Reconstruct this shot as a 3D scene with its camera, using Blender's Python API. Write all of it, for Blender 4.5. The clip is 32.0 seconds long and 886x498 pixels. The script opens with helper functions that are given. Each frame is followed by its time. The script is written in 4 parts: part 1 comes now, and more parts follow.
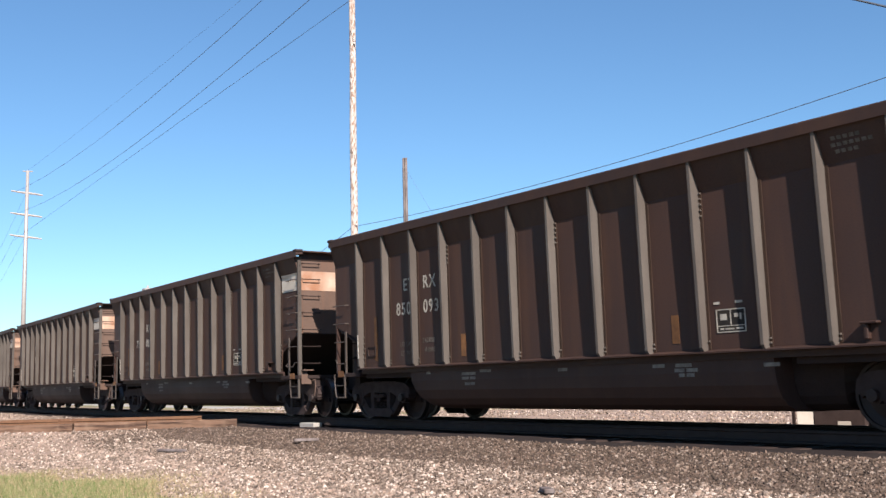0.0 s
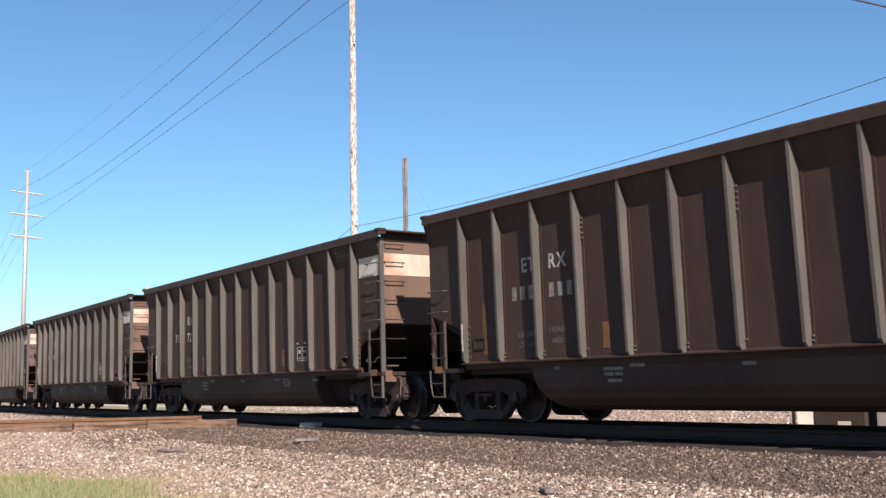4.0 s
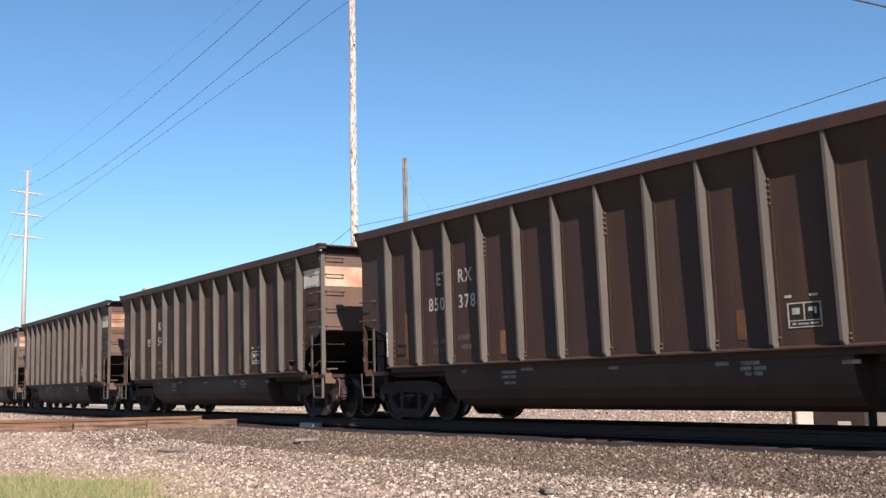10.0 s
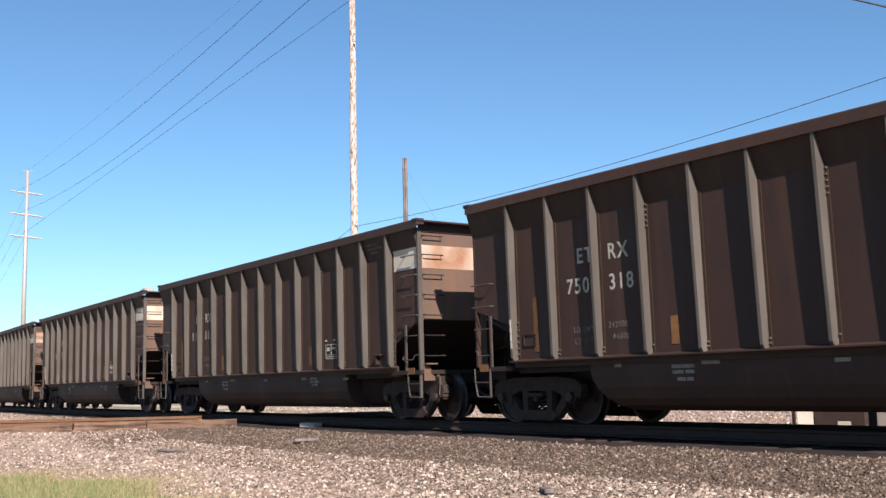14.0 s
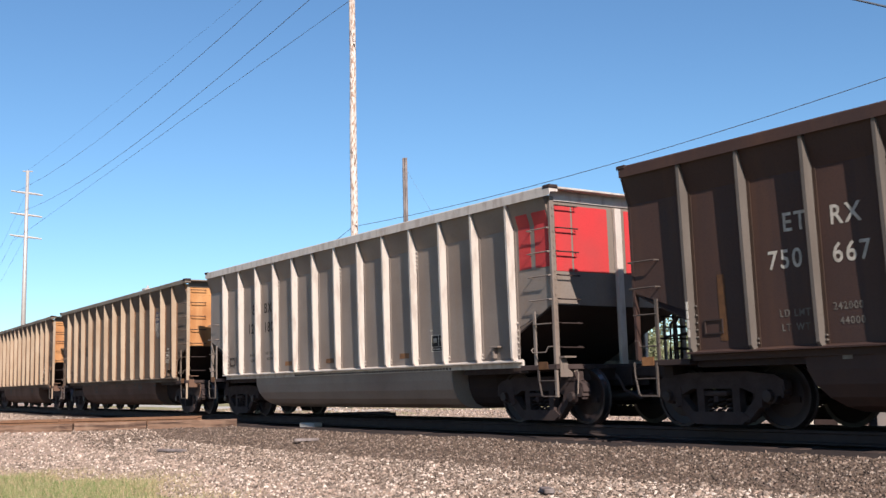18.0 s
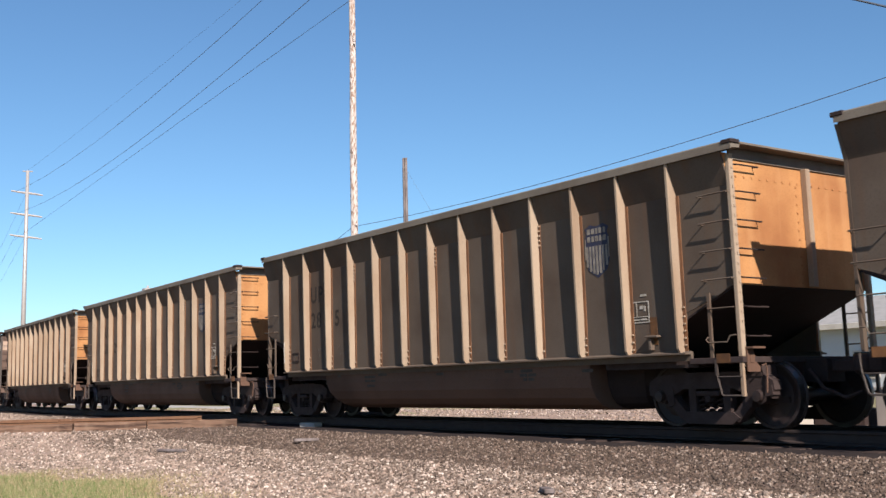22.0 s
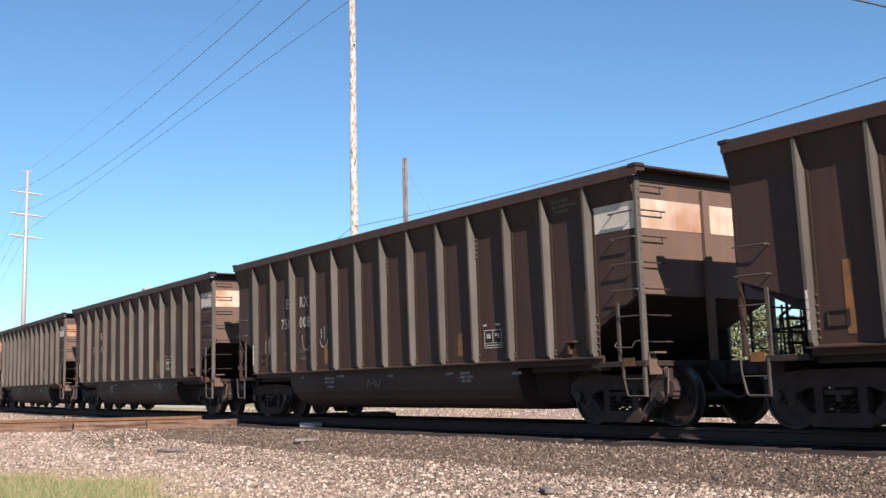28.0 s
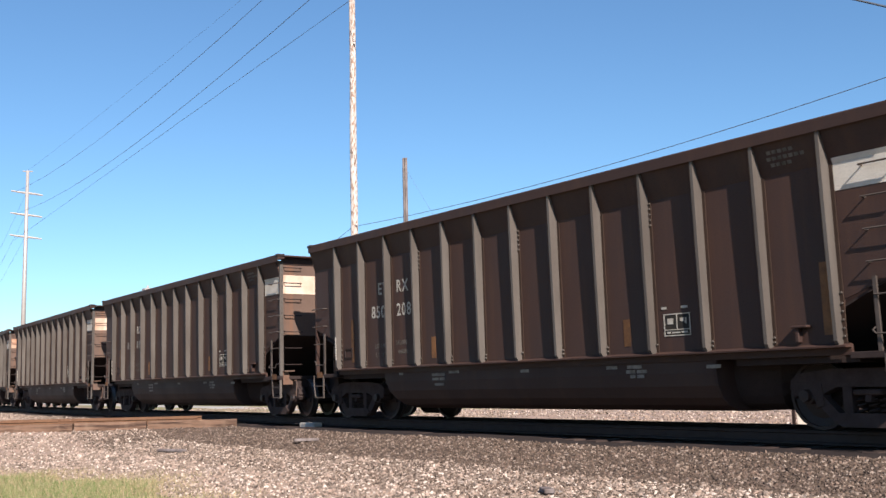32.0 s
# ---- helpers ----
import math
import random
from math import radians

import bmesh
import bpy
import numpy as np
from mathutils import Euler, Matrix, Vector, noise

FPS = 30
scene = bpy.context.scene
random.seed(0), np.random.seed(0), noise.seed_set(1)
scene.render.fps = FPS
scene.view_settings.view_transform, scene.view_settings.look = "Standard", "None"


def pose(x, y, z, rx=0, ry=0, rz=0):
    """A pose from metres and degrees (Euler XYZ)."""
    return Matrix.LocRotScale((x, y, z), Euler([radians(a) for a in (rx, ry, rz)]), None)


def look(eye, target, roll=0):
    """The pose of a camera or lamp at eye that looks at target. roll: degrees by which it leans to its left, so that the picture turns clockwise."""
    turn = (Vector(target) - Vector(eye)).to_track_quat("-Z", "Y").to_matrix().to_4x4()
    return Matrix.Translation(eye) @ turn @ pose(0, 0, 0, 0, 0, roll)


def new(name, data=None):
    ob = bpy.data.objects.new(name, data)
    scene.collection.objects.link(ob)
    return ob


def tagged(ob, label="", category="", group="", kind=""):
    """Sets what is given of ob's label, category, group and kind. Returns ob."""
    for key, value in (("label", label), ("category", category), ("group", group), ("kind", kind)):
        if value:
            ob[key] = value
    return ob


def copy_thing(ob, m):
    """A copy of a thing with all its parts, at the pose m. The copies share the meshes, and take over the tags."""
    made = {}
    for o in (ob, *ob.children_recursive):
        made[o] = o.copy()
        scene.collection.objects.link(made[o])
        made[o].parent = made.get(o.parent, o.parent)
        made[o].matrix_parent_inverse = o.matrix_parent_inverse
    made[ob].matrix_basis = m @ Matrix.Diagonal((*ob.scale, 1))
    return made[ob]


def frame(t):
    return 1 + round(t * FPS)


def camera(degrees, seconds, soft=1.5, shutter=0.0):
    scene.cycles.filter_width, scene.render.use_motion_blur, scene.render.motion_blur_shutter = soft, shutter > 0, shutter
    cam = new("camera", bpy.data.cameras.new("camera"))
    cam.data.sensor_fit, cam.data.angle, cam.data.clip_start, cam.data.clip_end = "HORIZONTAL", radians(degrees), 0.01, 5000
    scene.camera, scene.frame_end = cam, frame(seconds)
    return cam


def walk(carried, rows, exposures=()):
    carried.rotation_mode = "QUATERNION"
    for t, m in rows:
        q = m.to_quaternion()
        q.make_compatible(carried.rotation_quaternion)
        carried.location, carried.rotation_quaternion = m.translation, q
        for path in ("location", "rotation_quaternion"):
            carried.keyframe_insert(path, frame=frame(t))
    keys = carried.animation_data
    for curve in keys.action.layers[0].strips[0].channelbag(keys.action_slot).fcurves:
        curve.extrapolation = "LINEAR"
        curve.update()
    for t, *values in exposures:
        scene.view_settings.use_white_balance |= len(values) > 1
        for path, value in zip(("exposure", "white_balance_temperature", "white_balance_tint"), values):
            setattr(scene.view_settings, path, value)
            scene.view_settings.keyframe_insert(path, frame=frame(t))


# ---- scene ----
cam = camera(45.36, 32.0, soft=1.45, shutter=0.35)
# the sensor is read from the top row to the bottom
scene.cycles.rolling_shutter_type, scene.cycles.rolling_shutter_duration = "TOP", 0.1
EYE = pose(0, 0, 0.68) @ pose(0, 0, 0, 0, 0, 54.72) @ pose(0, 0, 0, 97.34) @ pose(0, 0, 0, 0, 0, -1.17)
walk(cam, [(0.0, EYE), (32.0, EYE)], [(0.0, 0.92), (17.0, 0.92), (19.0, 0.76), (24.0, 0.74), (27.5, 0.92), (32.0, 0.92)])

# ---- daylight: one sun ahead of the train on the near side, and the sky ----
SUN_DIR = Vector((3.2, -1.0, 2.43)).normalized()
world = bpy.data.worlds.new("sky")
scene.world = world
world.use_nodes = True
wt = world.node_tree
wt.nodes.clear()
sky = wt.nodes.new("ShaderNodeTexSky")
sky.sky_type = "NISHITA"
sky.sun_disc = False
sky.sun_elevation = math.asin(SUN_DIR.z)
sky.sun_rotation = math.atan2(SUN_DIR.x, SUN_DIR.y)
sky.altitude, sky.air_density, sky.dust_density, sky.ozone_density = 0, 1.0, 0.0, 5.0
bg = wt.nodes.new("ShaderNodeBackground")
bg.inputs["Strength"].default_value = 0.0737
wo = wt.nodes.new("ShaderNodeOutputWorld")
clear_air = wt.nodes.new("ShaderNodeMix")
clear_air.data_type, clear_air.blend_type = "RGBA", "MULTIPLY"
clear_air.inputs[0].default_value = 1.0
clear_air.inputs[7].default_value = (0.85, 1.0, 1.05, 1)
wt.links.new(sky.outputs[0], clear_air.inputs[6])
wt.links.new(clear_air.outputs[2], bg.inputs[0])
wt.links.new(bg.outputs[0], wo.inputs[0])
sun = new("sun", bpy.data.lights.new("sun", "SUN"))
sun.data.energy, sun.data.angle, sun.data.color = 5.0, radians(0.53), (1.0, 0.925, 0.845)
sun.matrix_basis = look(SUN_DIR * 50, (0, 0, 0))


# ---- materials ----
def material(name, base, rough=0.7, metal=0.0, second=None, scale=3.0, amount=0.5, fine=40.0, bump=0.15,
             streak=None, streak_amount=0.0, per_object=0.0, stretch=(1, 1, 1), edge=(0.38, 0.68)):
    """Two scales of variation, optional vertical streaks, bump, and a shift from object to object."""
    m = bpy.data.materials.new(name)
    m.use_nodes = True
    t = m.node_tree
    N, L = t.nodes, t.links
    b = N["Principled BSDF"]
    b.inputs["Roughness"].default_value, b.inputs["Metallic"].default_value = rough, metal
    # dusty surfaces have little sheen
    b.inputs["Specular IOR Level"].default_value = 0.12 if rough >= 0.75 else 0.3 if rough > 0.5 else 0.5
    co = N.new("ShaderNodeTexCoord")
    mp = N.new("ShaderNodeMapping")
    mp.inputs["Scale"].default_value = stretch
    own = N.new("ShaderNodeObjectInfo")
    shift = N.new("ShaderNodeVectorMath")
    shift.operation = "MULTIPLY_ADD"
    L.new(own.outputs["Random"], shift.inputs[0])
    shift.inputs[1].default_value = (37.0, 11.0, 5.0)
    L.new(co.outputs["Object"], shift.inputs[2])
    L.new(shift.outputs[0], mp.inputs[0])

    def noise_tex(s, detail=6.0):
        n = N.new("ShaderNodeTexNoise")
        n.inputs["Scale"].default_value, n.inputs["Detail"].default_value = s, detail
        L.new(mp.outputs[0], n.inputs["Vector"])
        return n

    def mix(a, bb, fac, kind="MIX"):
        x = N.new("ShaderNodeMix")
        x.data_type, x.blend_type = "RGBA", kind
        for sock, v in ((x.inputs[6], a), (x.inputs[7], bb)):
            if isinstance(v, tuple):
                sock.default_value = (*v, 1)
            else:
                L.new(v, sock)
        if isinstance(fac, float):
            x.inputs[0].default_value = fac
        else:
            L.new(fac, x.inputs[0])
        return x.outputs[2]

    def ramp(src, lo, hi, top=1.0):
        r = N.new("ShaderNodeMapRange")
        r.inputs[1].default_value, r.inputs[2].default_value, r.inputs[4].default_value = lo, hi, top
        L.new(src, r.inputs[0])
        return r.outputs[0]

    second = second or tuple(c * 0.6 for c in base)
    large, small = noise_tex(scale), noise_tex(fine, 4.0)
    col = mix(base, second, ramp(large.outputs[0], edge[0], edge[1], amount))
    col = mix(col, tuple(c * 0.55 for c in base), ramp(small.outputs[0], 0.5, 0.8, amount * 0.7))
    if streak:
        mp2 = N.new("ShaderNodeMapping")
        mp2.inputs["Scale"].default_value = (2.6, 2.6, 0.22)
        L.new(shift.outputs[0], mp2.inputs[0])
        n2 = N.new("ShaderNodeTexNoise")
        n2.inputs["Scale"].default_value, n2.inputs["Detail"].default_value = 1.6, 5.0
        L.new(mp2.outputs[0], n2.inputs["Vector"])
        col = mix(col, streak, ramp(n2.outputs[0], 0.5, 0.72, streak_amount))
    if per_object:
        oi = N.new("ShaderNodeObjectInfo")
        hs = N.new("ShaderNodeHueSaturation")
        L.new(ramp(oi.outputs["Random"], 0, 1), hs.inputs["Value"])
        mr = hs.inputs["Value"].links[0].from_node
        mr.inputs[3].default_value, mr.inputs[4].default_value = 1 - per_object, 1 + per_object
        L.new(col, hs.inputs["Color"])
        col = hs.outputs[0]
    L.new(col, b.inputs["Base Color"])
    L.new(ramp(large.outputs[0], 0.2, 0.8), b.inputs["Roughness"])
    rr = b.inputs["Roughness"].links[0].from_node
    rr.inputs[3].default_value, rr.inputs[4].default_value = max(rough - 0.12, 0.05), min(rough + 0.12, 1)
    if bump:
        bp = N.new("ShaderNodeBump")
        bp.inputs["Strength"].default_value, bp.inputs["Distance"].default_value = bump, 0.02
        L.new(small.outputs[0], bp.inputs["Height"])
        L.new(bp.outputs[0], b.inputs["Normal"])
    return m


M = dict(
    dark=material("dark_brown_car_paint", (0.0381, 0.0199, 0.0163), 0.68, second=(0.0498, 0.0237, 0.0174), scale=0.9, amount=0.8, per_object=0.15,
                  streak=(0.0777, 0.0355, 0.0192), streak_amount=0.35, bump=0.08),
    # tub colour slightly lighter than the side sheets
    dark_tub=material("brown_tub_paint", (0.0491, 0.0261, 0.0209), 0.7, second=(0.0373, 0.0205, 0.0169), scale=0.7, amount=0.7, per_object=0.1,
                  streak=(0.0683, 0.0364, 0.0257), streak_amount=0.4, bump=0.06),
    dark_rib=material("dusty_dark_rib_paint", (0.094, 0.077, 0.067), 0.72, second=(0.07, 0.056, 0.048), scale=1.1, amount=0.8, stretch=(2, 2, 1), fine=30, per_object=0.12,
                      streak=(0.16, 0.14, 0.124), streak_amount=0.3, bump=0.06),
    rib_edge=material("rust_tinged_flange", (0.05, 0.03, 0.022), 0.8, second=(0.034, 0.023, 0.018), scale=3, amount=0.8, bump=0.1),
    tan_edge=material("rust_orange_flange", (0.2, 0.096, 0.05), 0.85, second=(0.11, 0.06, 0.04), scale=2.5, amount=0.9, bump=0.1),
    dark_end=material("brown_end_paint", (0.129, 0.0804, 0.0613), 0.7, second=(0.0932, 0.056, 0.0421), scale=0.8, amount=0.8,
                      streak=(0.177, 0.0813, 0.046), streak_amount=0.6),
    silver=material("weathered_aluminium", (0.193, 0.156, 0.135), 0.55, 0.15, second=(0.144, 0.111, 0.0942), scale=0.8, amount=0.8,
                    streak=(0.193, 0.126, 0.0848), streak_amount=0.4, bump=0.05),
    silver_rib=material("bright_aluminium_rib", (0.489, 0.421, 0.378), 0.55, 0.2, second=(0.339, 0.278, 0.242), scale=1.5, amount=0.7, stretch=(4, 4, 1.2), edge=(0.48, 0.62), bump=0.05),
    red=material("faded_red_paint", (0.416, 0.0285, 0.0307), 0.65, second=(0.292, 0.038, 0.038), scale=1.5, amount=0.6),
    tan=material("rust_stained_tan_paint", (0.116, 0.088, 0.069), 0.78, second=(0.08, 0.054, 0.041), scale=0.8, amount=0.8, edge=(0.42, 0.64),
                 streak=(0.125, 0.068, 0.041), streak_amount=0.45, bump=0.06, per_object=0.14),
    tan_tub=material("rusty_brown_tub_paint", (0.136, 0.0762, 0.0534), 0.8, second=(0.0824, 0.0465, 0.0328), scale=0.7, amount=0.8, bump=0.06),
    silver_tub=material("stained_aluminium_tub", (0.27, 0.205, 0.165), 0.6, 0.1, second=(0.2, 0.14, 0.108), scale=0.8, amount=0.8, bump=0.05),
    tan_chord=material("weathered_grey_chord_paint", (0.189, 0.157, 0.128), 0.75, second=(0.117, 0.0914, 0.0723), scale=1.2, amount=0.8, bump=0.05),
    tan_rib=material("cream_rib_with_rust", (0.34, 0.255, 0.186), 0.75, second=(0.27, 0.184, 0.124), scale=1.1, amount=0.7, stretch=(2, 2, 1), fine=30,
                     streak=(0.25, 0.145, 0.09), streak_amount=0.3, bump=0.05, per_object=0.1),
    tan_end=material("orange_stained_end_paint", (0.447, 0.216, 0.0874), 0.85, second=(0.258, 0.1, 0.0418), scale=0.9, amount=0.9,
                     streak=(0.482, 0.264, 0.122), streak_amount=0.4, bump=0.05),
    black=material("black_grime_and_shade", (0.033, 0.0228, 0.0214), 0.8, second=(0.0462, 0.031, 0.0276), scale=4, amount=0.7),
    cast=material("dusty_cast_steel", (0.0528, 0.0367, 0.0342), 0.85, second=(0.0343, 0.0233, 0.0215), scale=5, amount=0.7),
    grab=material("worn_dusty_ironwork", (0.073, 0.0555, 0.0474), 0.7, second=(0.0438, 0.0333, 0.028), scale=4, amount=0.6),
    wheel=material("dark_wheel_steel", (0.0286, 0.0184, 0.0171), 0.55, 0.1, second=(0.0396, 0.0252, 0.0218), scale=5),
    tread=material("polished_tread_steel", (0.16, 0.15, 0.15), 0.35, 0.9, second=(0.12, 0.11, 0.105), scale=9, amount=0.5, bump=0),
    white=material("chalky_white_paint", (0.533, 0.477, 0.418), 0.75, second=(0.381, 0.323, 0.272), scale=3, amount=0.5),
    rusty_white=material("rust_bled_white_paint", (0.6, 0.48, 0.385), 0.7, second=(0.31, 0.14, 0.078), scale=0.75, amount=1.0, edge=(0.38, 0.62), bump=0.04, per_object=0.15,
                         streak=(0.34, 0.15, 0.08), streak_amount=0.35),
    letter=material("faded_white_lettering", (0.438, 0.394, 0.343), 0.8, second=(0.248, 0.219, 0.182), scale=9, amount=0.8, bump=0),
    letter_dark=material("faded_black_lettering", (0.0203, 0.0184, 0.0178), 0.8, second=(0.0445, 0.0356, 0.0279), scale=9, amount=0.7, bump=0),
    letter_faint=material("worn_white_lettering", (0.139, 0.121, 0.105), 0.8, second=(0.0508, 0.0432, 0.0381), scale=9, amount=0.8, bump=0),
    small_mark=material("half_worn_black_lettering", (0.0657, 0.054, 0.0453), 0.8, second=(0.11, 0.0876, 0.073), scale=9, amount=0.7, bump=0),
    letter_mid=material("dulled_white_lettering", (0.248, 0.219, 0.19), 0.8, second=(0.11, 0.0934, 0.0803), scale=9, amount=0.8, bump=0),
    blue=material("faded_blue_paint", (0.0229, 0.0267, 0.0571), 0.7, second=(0.0381, 0.0381, 0.0571), scale=8, amount=0.6, bump=0),
    orange=material("orange_sticker", (0.168, 0.073, 0.027), 0.7, second=(0.0876, 0.0409, 0.0204), scale=8, amount=0.7, bump=0, per_object=0.4),
    yellow=material("faded_yellow_paint", (0.391, 0.22, 0.0435), 0.7, second=(0.273, 0.147, 0.0435), scale=8, amount=0.6, bump=0),
    rail=material("rusty_rail_steel", (0.146, 0.0734, 0.0435), 0.75, second=(0.196, 0.106, 0.0609), scale=6, amount=0.7),
    railhead=material("worn_rail_steel", (0.0496, 0.0355, 0.0324), 0.8, 0.0, second=(0.0365, 0.0263, 0.0237), scale=6),
    plank=material("rust_brown_timber", (0.165, 0.098, 0.068), 0.9, second=(0.055, 0.033, 0.025), scale=3.2, amount=1.0, stretch=(0.35, 4, 4), edge=(0.45, 0.62), fine=14, bump=0.5, per_object=0.25,
                   streak=(0.2, 0.135, 0.098), streak_amount=0.5),
    tie=material("dark_creosoted_timber", (0.0467, 0.0324, 0.0289), 0.9, second=(0.0628, 0.0438, 0.0383), scale=3, amount=0.7, stretch=(6, 1, 6), per_object=0.2),
    gravel=material("crushed_stone", (0.322, 0.232, 0.185), 0.9, second=(0.226, 0.162, 0.133), scale=1.2, amount=0.8, fine=28, bump=0.9),
    ballast=material("rust_brown_ballast", (0.116, 0.0806, 0.0648), 0.95, second=(0.0788, 0.056, 0.0456), scale=1.2, amount=0.8, fine=28, bump=0.9),
    # near-black stone: the train's shade is put into the bed's colour
    bed=material("shade_dark_stone", (0.03, 0.0225, 0.0215), 0.95, second=(0.04, 0.03, 0.0275), scale=1.5, amount=0.7, fine=28, bump=0.9),
    wood=material("weathered_bare_pole_wood", (0.56, 0.49, 0.45), 0.85, second=(0.25, 0.155, 0.115), scale=4.5, amount=1.0, stretch=(3.0, 3.0, 1.0), edge=(0.46, 0.6), fine=12,
                  streak=(0.3, 0.2, 0.15), streak_amount=0.7),
    wood_grey=material("grey_pole_wood", (0.234, 0.193, 0.184), 0.85, second=(0.0964, 0.0715, 0.0657), scale=1.6, amount=0.9, stretch=(3, 3, 1.0), fine=8),
    steel=material("galvanised_steel", (0.41, 0.368, 0.347), 0.5, 0.3, second=(0.333, 0.293, 0.279), scale=2),
    letter_worn=material("worn_black_lettering", (0.0277, 0.0226, 0.0197), 0.8, second=(0.0496, 0.0387, 0.0307), scale=7, amount=0.8, bump=0),
    cable=material("dark_cable", (0.09, 0.1, 0.12), 0.6, bump=0),
    asphalt=material("pale_worn_asphalt", (0.396, 0.36, 0.327), 0.9, second=(0.29, 0.261, 0.235), scale=0.6, amount=0.6),
    grass=material("mown_grass", (0.197, 0.182, 0.0876), 0.9, second=(0.277, 0.212, 0.131), scale=0.9, amount=0.9, fine=30, bump=0.6),
    wall=material("pale_blue_siding", (0.56, 0.56, 0.57), 0.7, second=(0.5, 0.51, 0.53), scale=1),
    roof=material("grey_shingle_roof", (0.304, 0.286, 0.276), 0.8, second=(0.228, 0.219, 0.21), scale=2, amount=0.6),
    leaf=material("dry_leaf_green", (0.12, 0.132, 0.062), 0.7, second=(0.2, 0.195, 0.105), scale=2, amount=0.9, per_object=0.2),
    bark=material("bark", (0.0977, 0.0734, 0.0523), 0.9, scale=8),
    glass=material("dark_window_glass", (0.0293, 0.0321, 0.0347), 0.08, bump=0),
)
bl = M["grass"].copy()
bl.name = "grass_blade"
M["blade"] = bl
_t = bl.node_tree
_g = _t.nodes.new("ShaderNodeNewGeometry")
_r = _t.nodes.new("ShaderNodeValToRGB")
_r.color_ramp.elements[0].color = (0.1, 0.155, 0.048, 1)
_r.color_ramp.elements[1].color = (0.33, 0.275, 0.15, 1)
_r.color_ramp.elements.new(0.66).color = (0.17, 0.208, 0.078, 1)
_t.links.new(_g.outputs["Random Per Island"], _r.inputs[0])
_t.links.new(_r.outputs[0], _t.nodes["Principled BSDF"].inputs["Base Color"])


dry = bl.copy()
dry.name = "dry_grass_blade"
M["dry_blade"] = dry
for _e, _c in zip([n for n in dry.node_tree.nodes if n.type == "VALTORGB"][0].color_ramp.elements, ((0.219, 0.19, 0.0964, 1), (0.329, 0.248, 0.146, 1), (0.482, 0.38, 0.248, 1))):
    _e.color = _c


# stones differ from one to the next: pale limestone, and brown ballast nearer the rails
def stone_material(name, base, tones):
    m = base.copy()
    m.name = name
    t = m.node_tree
    g, r = t.nodes.new("ShaderNodeNewGeometry"), t.nodes.new("ShaderNodeValToRGB")
    for p, c in zip((0.293, 0.597, 0.766), tones[1:4]):
        r.color_ramp.elements.new(p).color = (*c, 1)
    r.color_ramp.elements[0].color, r.color_ramp.elements[-1].color = (*tones[0], 1), (*tones[4], 1)
    t.links.new(g.outputs["Random Per Island"], r.inputs[0])
    t.links.new(r.outputs[0], t.nodes["Principled BSDF"].inputs["Base Color"])
    return m


M["stone"] = stone_material("pale_loose_stone", M["gravel"], ((0.1, 0.075, 0.061), (0.2, 0.15, 0.121), (0.285, 0.215, 0.173), (0.33, 0.23, 0.18), (0.58, 0.48, 0.41)))
M["stone_brown"] = stone_material("brown_loose_stone", M["ballast"], ((0.052, 0.037, 0.03), (0.084, 0.06, 0.047), (0.114, 0.082, 0.064), (0.15, 0.1, 0.078), (0.29, 0.225, 0.185)))


# ---- mesh helpers ----
def mesh_of(name, bm, mat, smooth=False):
    bmesh.ops.recalc_face_normals(bm, faces=bm.faces)
    me = bpy.data.meshes.new(name)
    bm.to_mesh(me)
    bm.free()
    me.materials.append(mat)
    if smooth:
        for p in me.polygons:
            p.use_smooth = True
    return me


def part(name, bm, mat, parent, label="", m=None, smooth=False):
    """One mesh object under a thing or a part; bm may be a ready mesh."""
    me = bm if isinstance(bm, bpy.types.Mesh) else mesh_of(name, bm, mat, smooth)
    ob = new(name, me)
    ob.parent = parent
    if m is not None:
        ob.matrix_basis = m
    if label:
        ob["label"] = label
    return ob


def thing(name, label, category, group="", m=None, data=None):
    ob = tagged(new(name, data), label, category, group)
    if m is not None:
        ob.matrix_basis = m
    return ob


def box(bm, x0, x1, y0, y1, z0, z1, bevel=0.0):
    r = bmesh.ops.create_cube(bm, size=1.0, matrix=Matrix.Translation(((x0 + x1) / 2, (y0 + y1) / 2, (z0 + z1) / 2)) @ Matrix.Diagonal((abs(x1 - x0), abs(y1 - y0), abs(z1 - z0), 1)))
    if bevel:
        es = list({e for v in r["verts"] for e in v.link_edges})
        bmesh.ops.bevel(bm, geom=es, offset=bevel, segments=1, affect="EDGES")
    return bm


def a_box(*a, **k):
    return box(bmesh.new(), *a, **k)


def tube(bm, points, r, n=6):
    """A round bar along a polyline, capped."""
    rings = []
    pts = [Vector(p) for p in points]
    for i, p in enumerate(pts):
        d = (pts[min(i + 1, len(pts) - 1)] - pts[max(i - 1, 0)]).normalized()
        u = d.orthogonal().normalized() if abs(d.z) > 0.99 else d.cross(Vector((0, 0, 1))).normalized()
        w = d.cross(u)
        rings.append([bm.verts.new(p + (u * math.cos(2 * math.pi * k / n) + w * math.sin(2 * math.pi * k / n)) * (r[i] if isinstance(r, (list, tuple)) else r)) for k in range(n)])
    for a, b in zip(rings, rings[1:]):
        for k in range(n):
            bm.faces.new((a[k], a[(k + 1) % n], b[(k + 1) % n], b[k]))
    bm.faces.new(rings[0][::-1])
    bm.faces.new(rings[-1])
    return bm


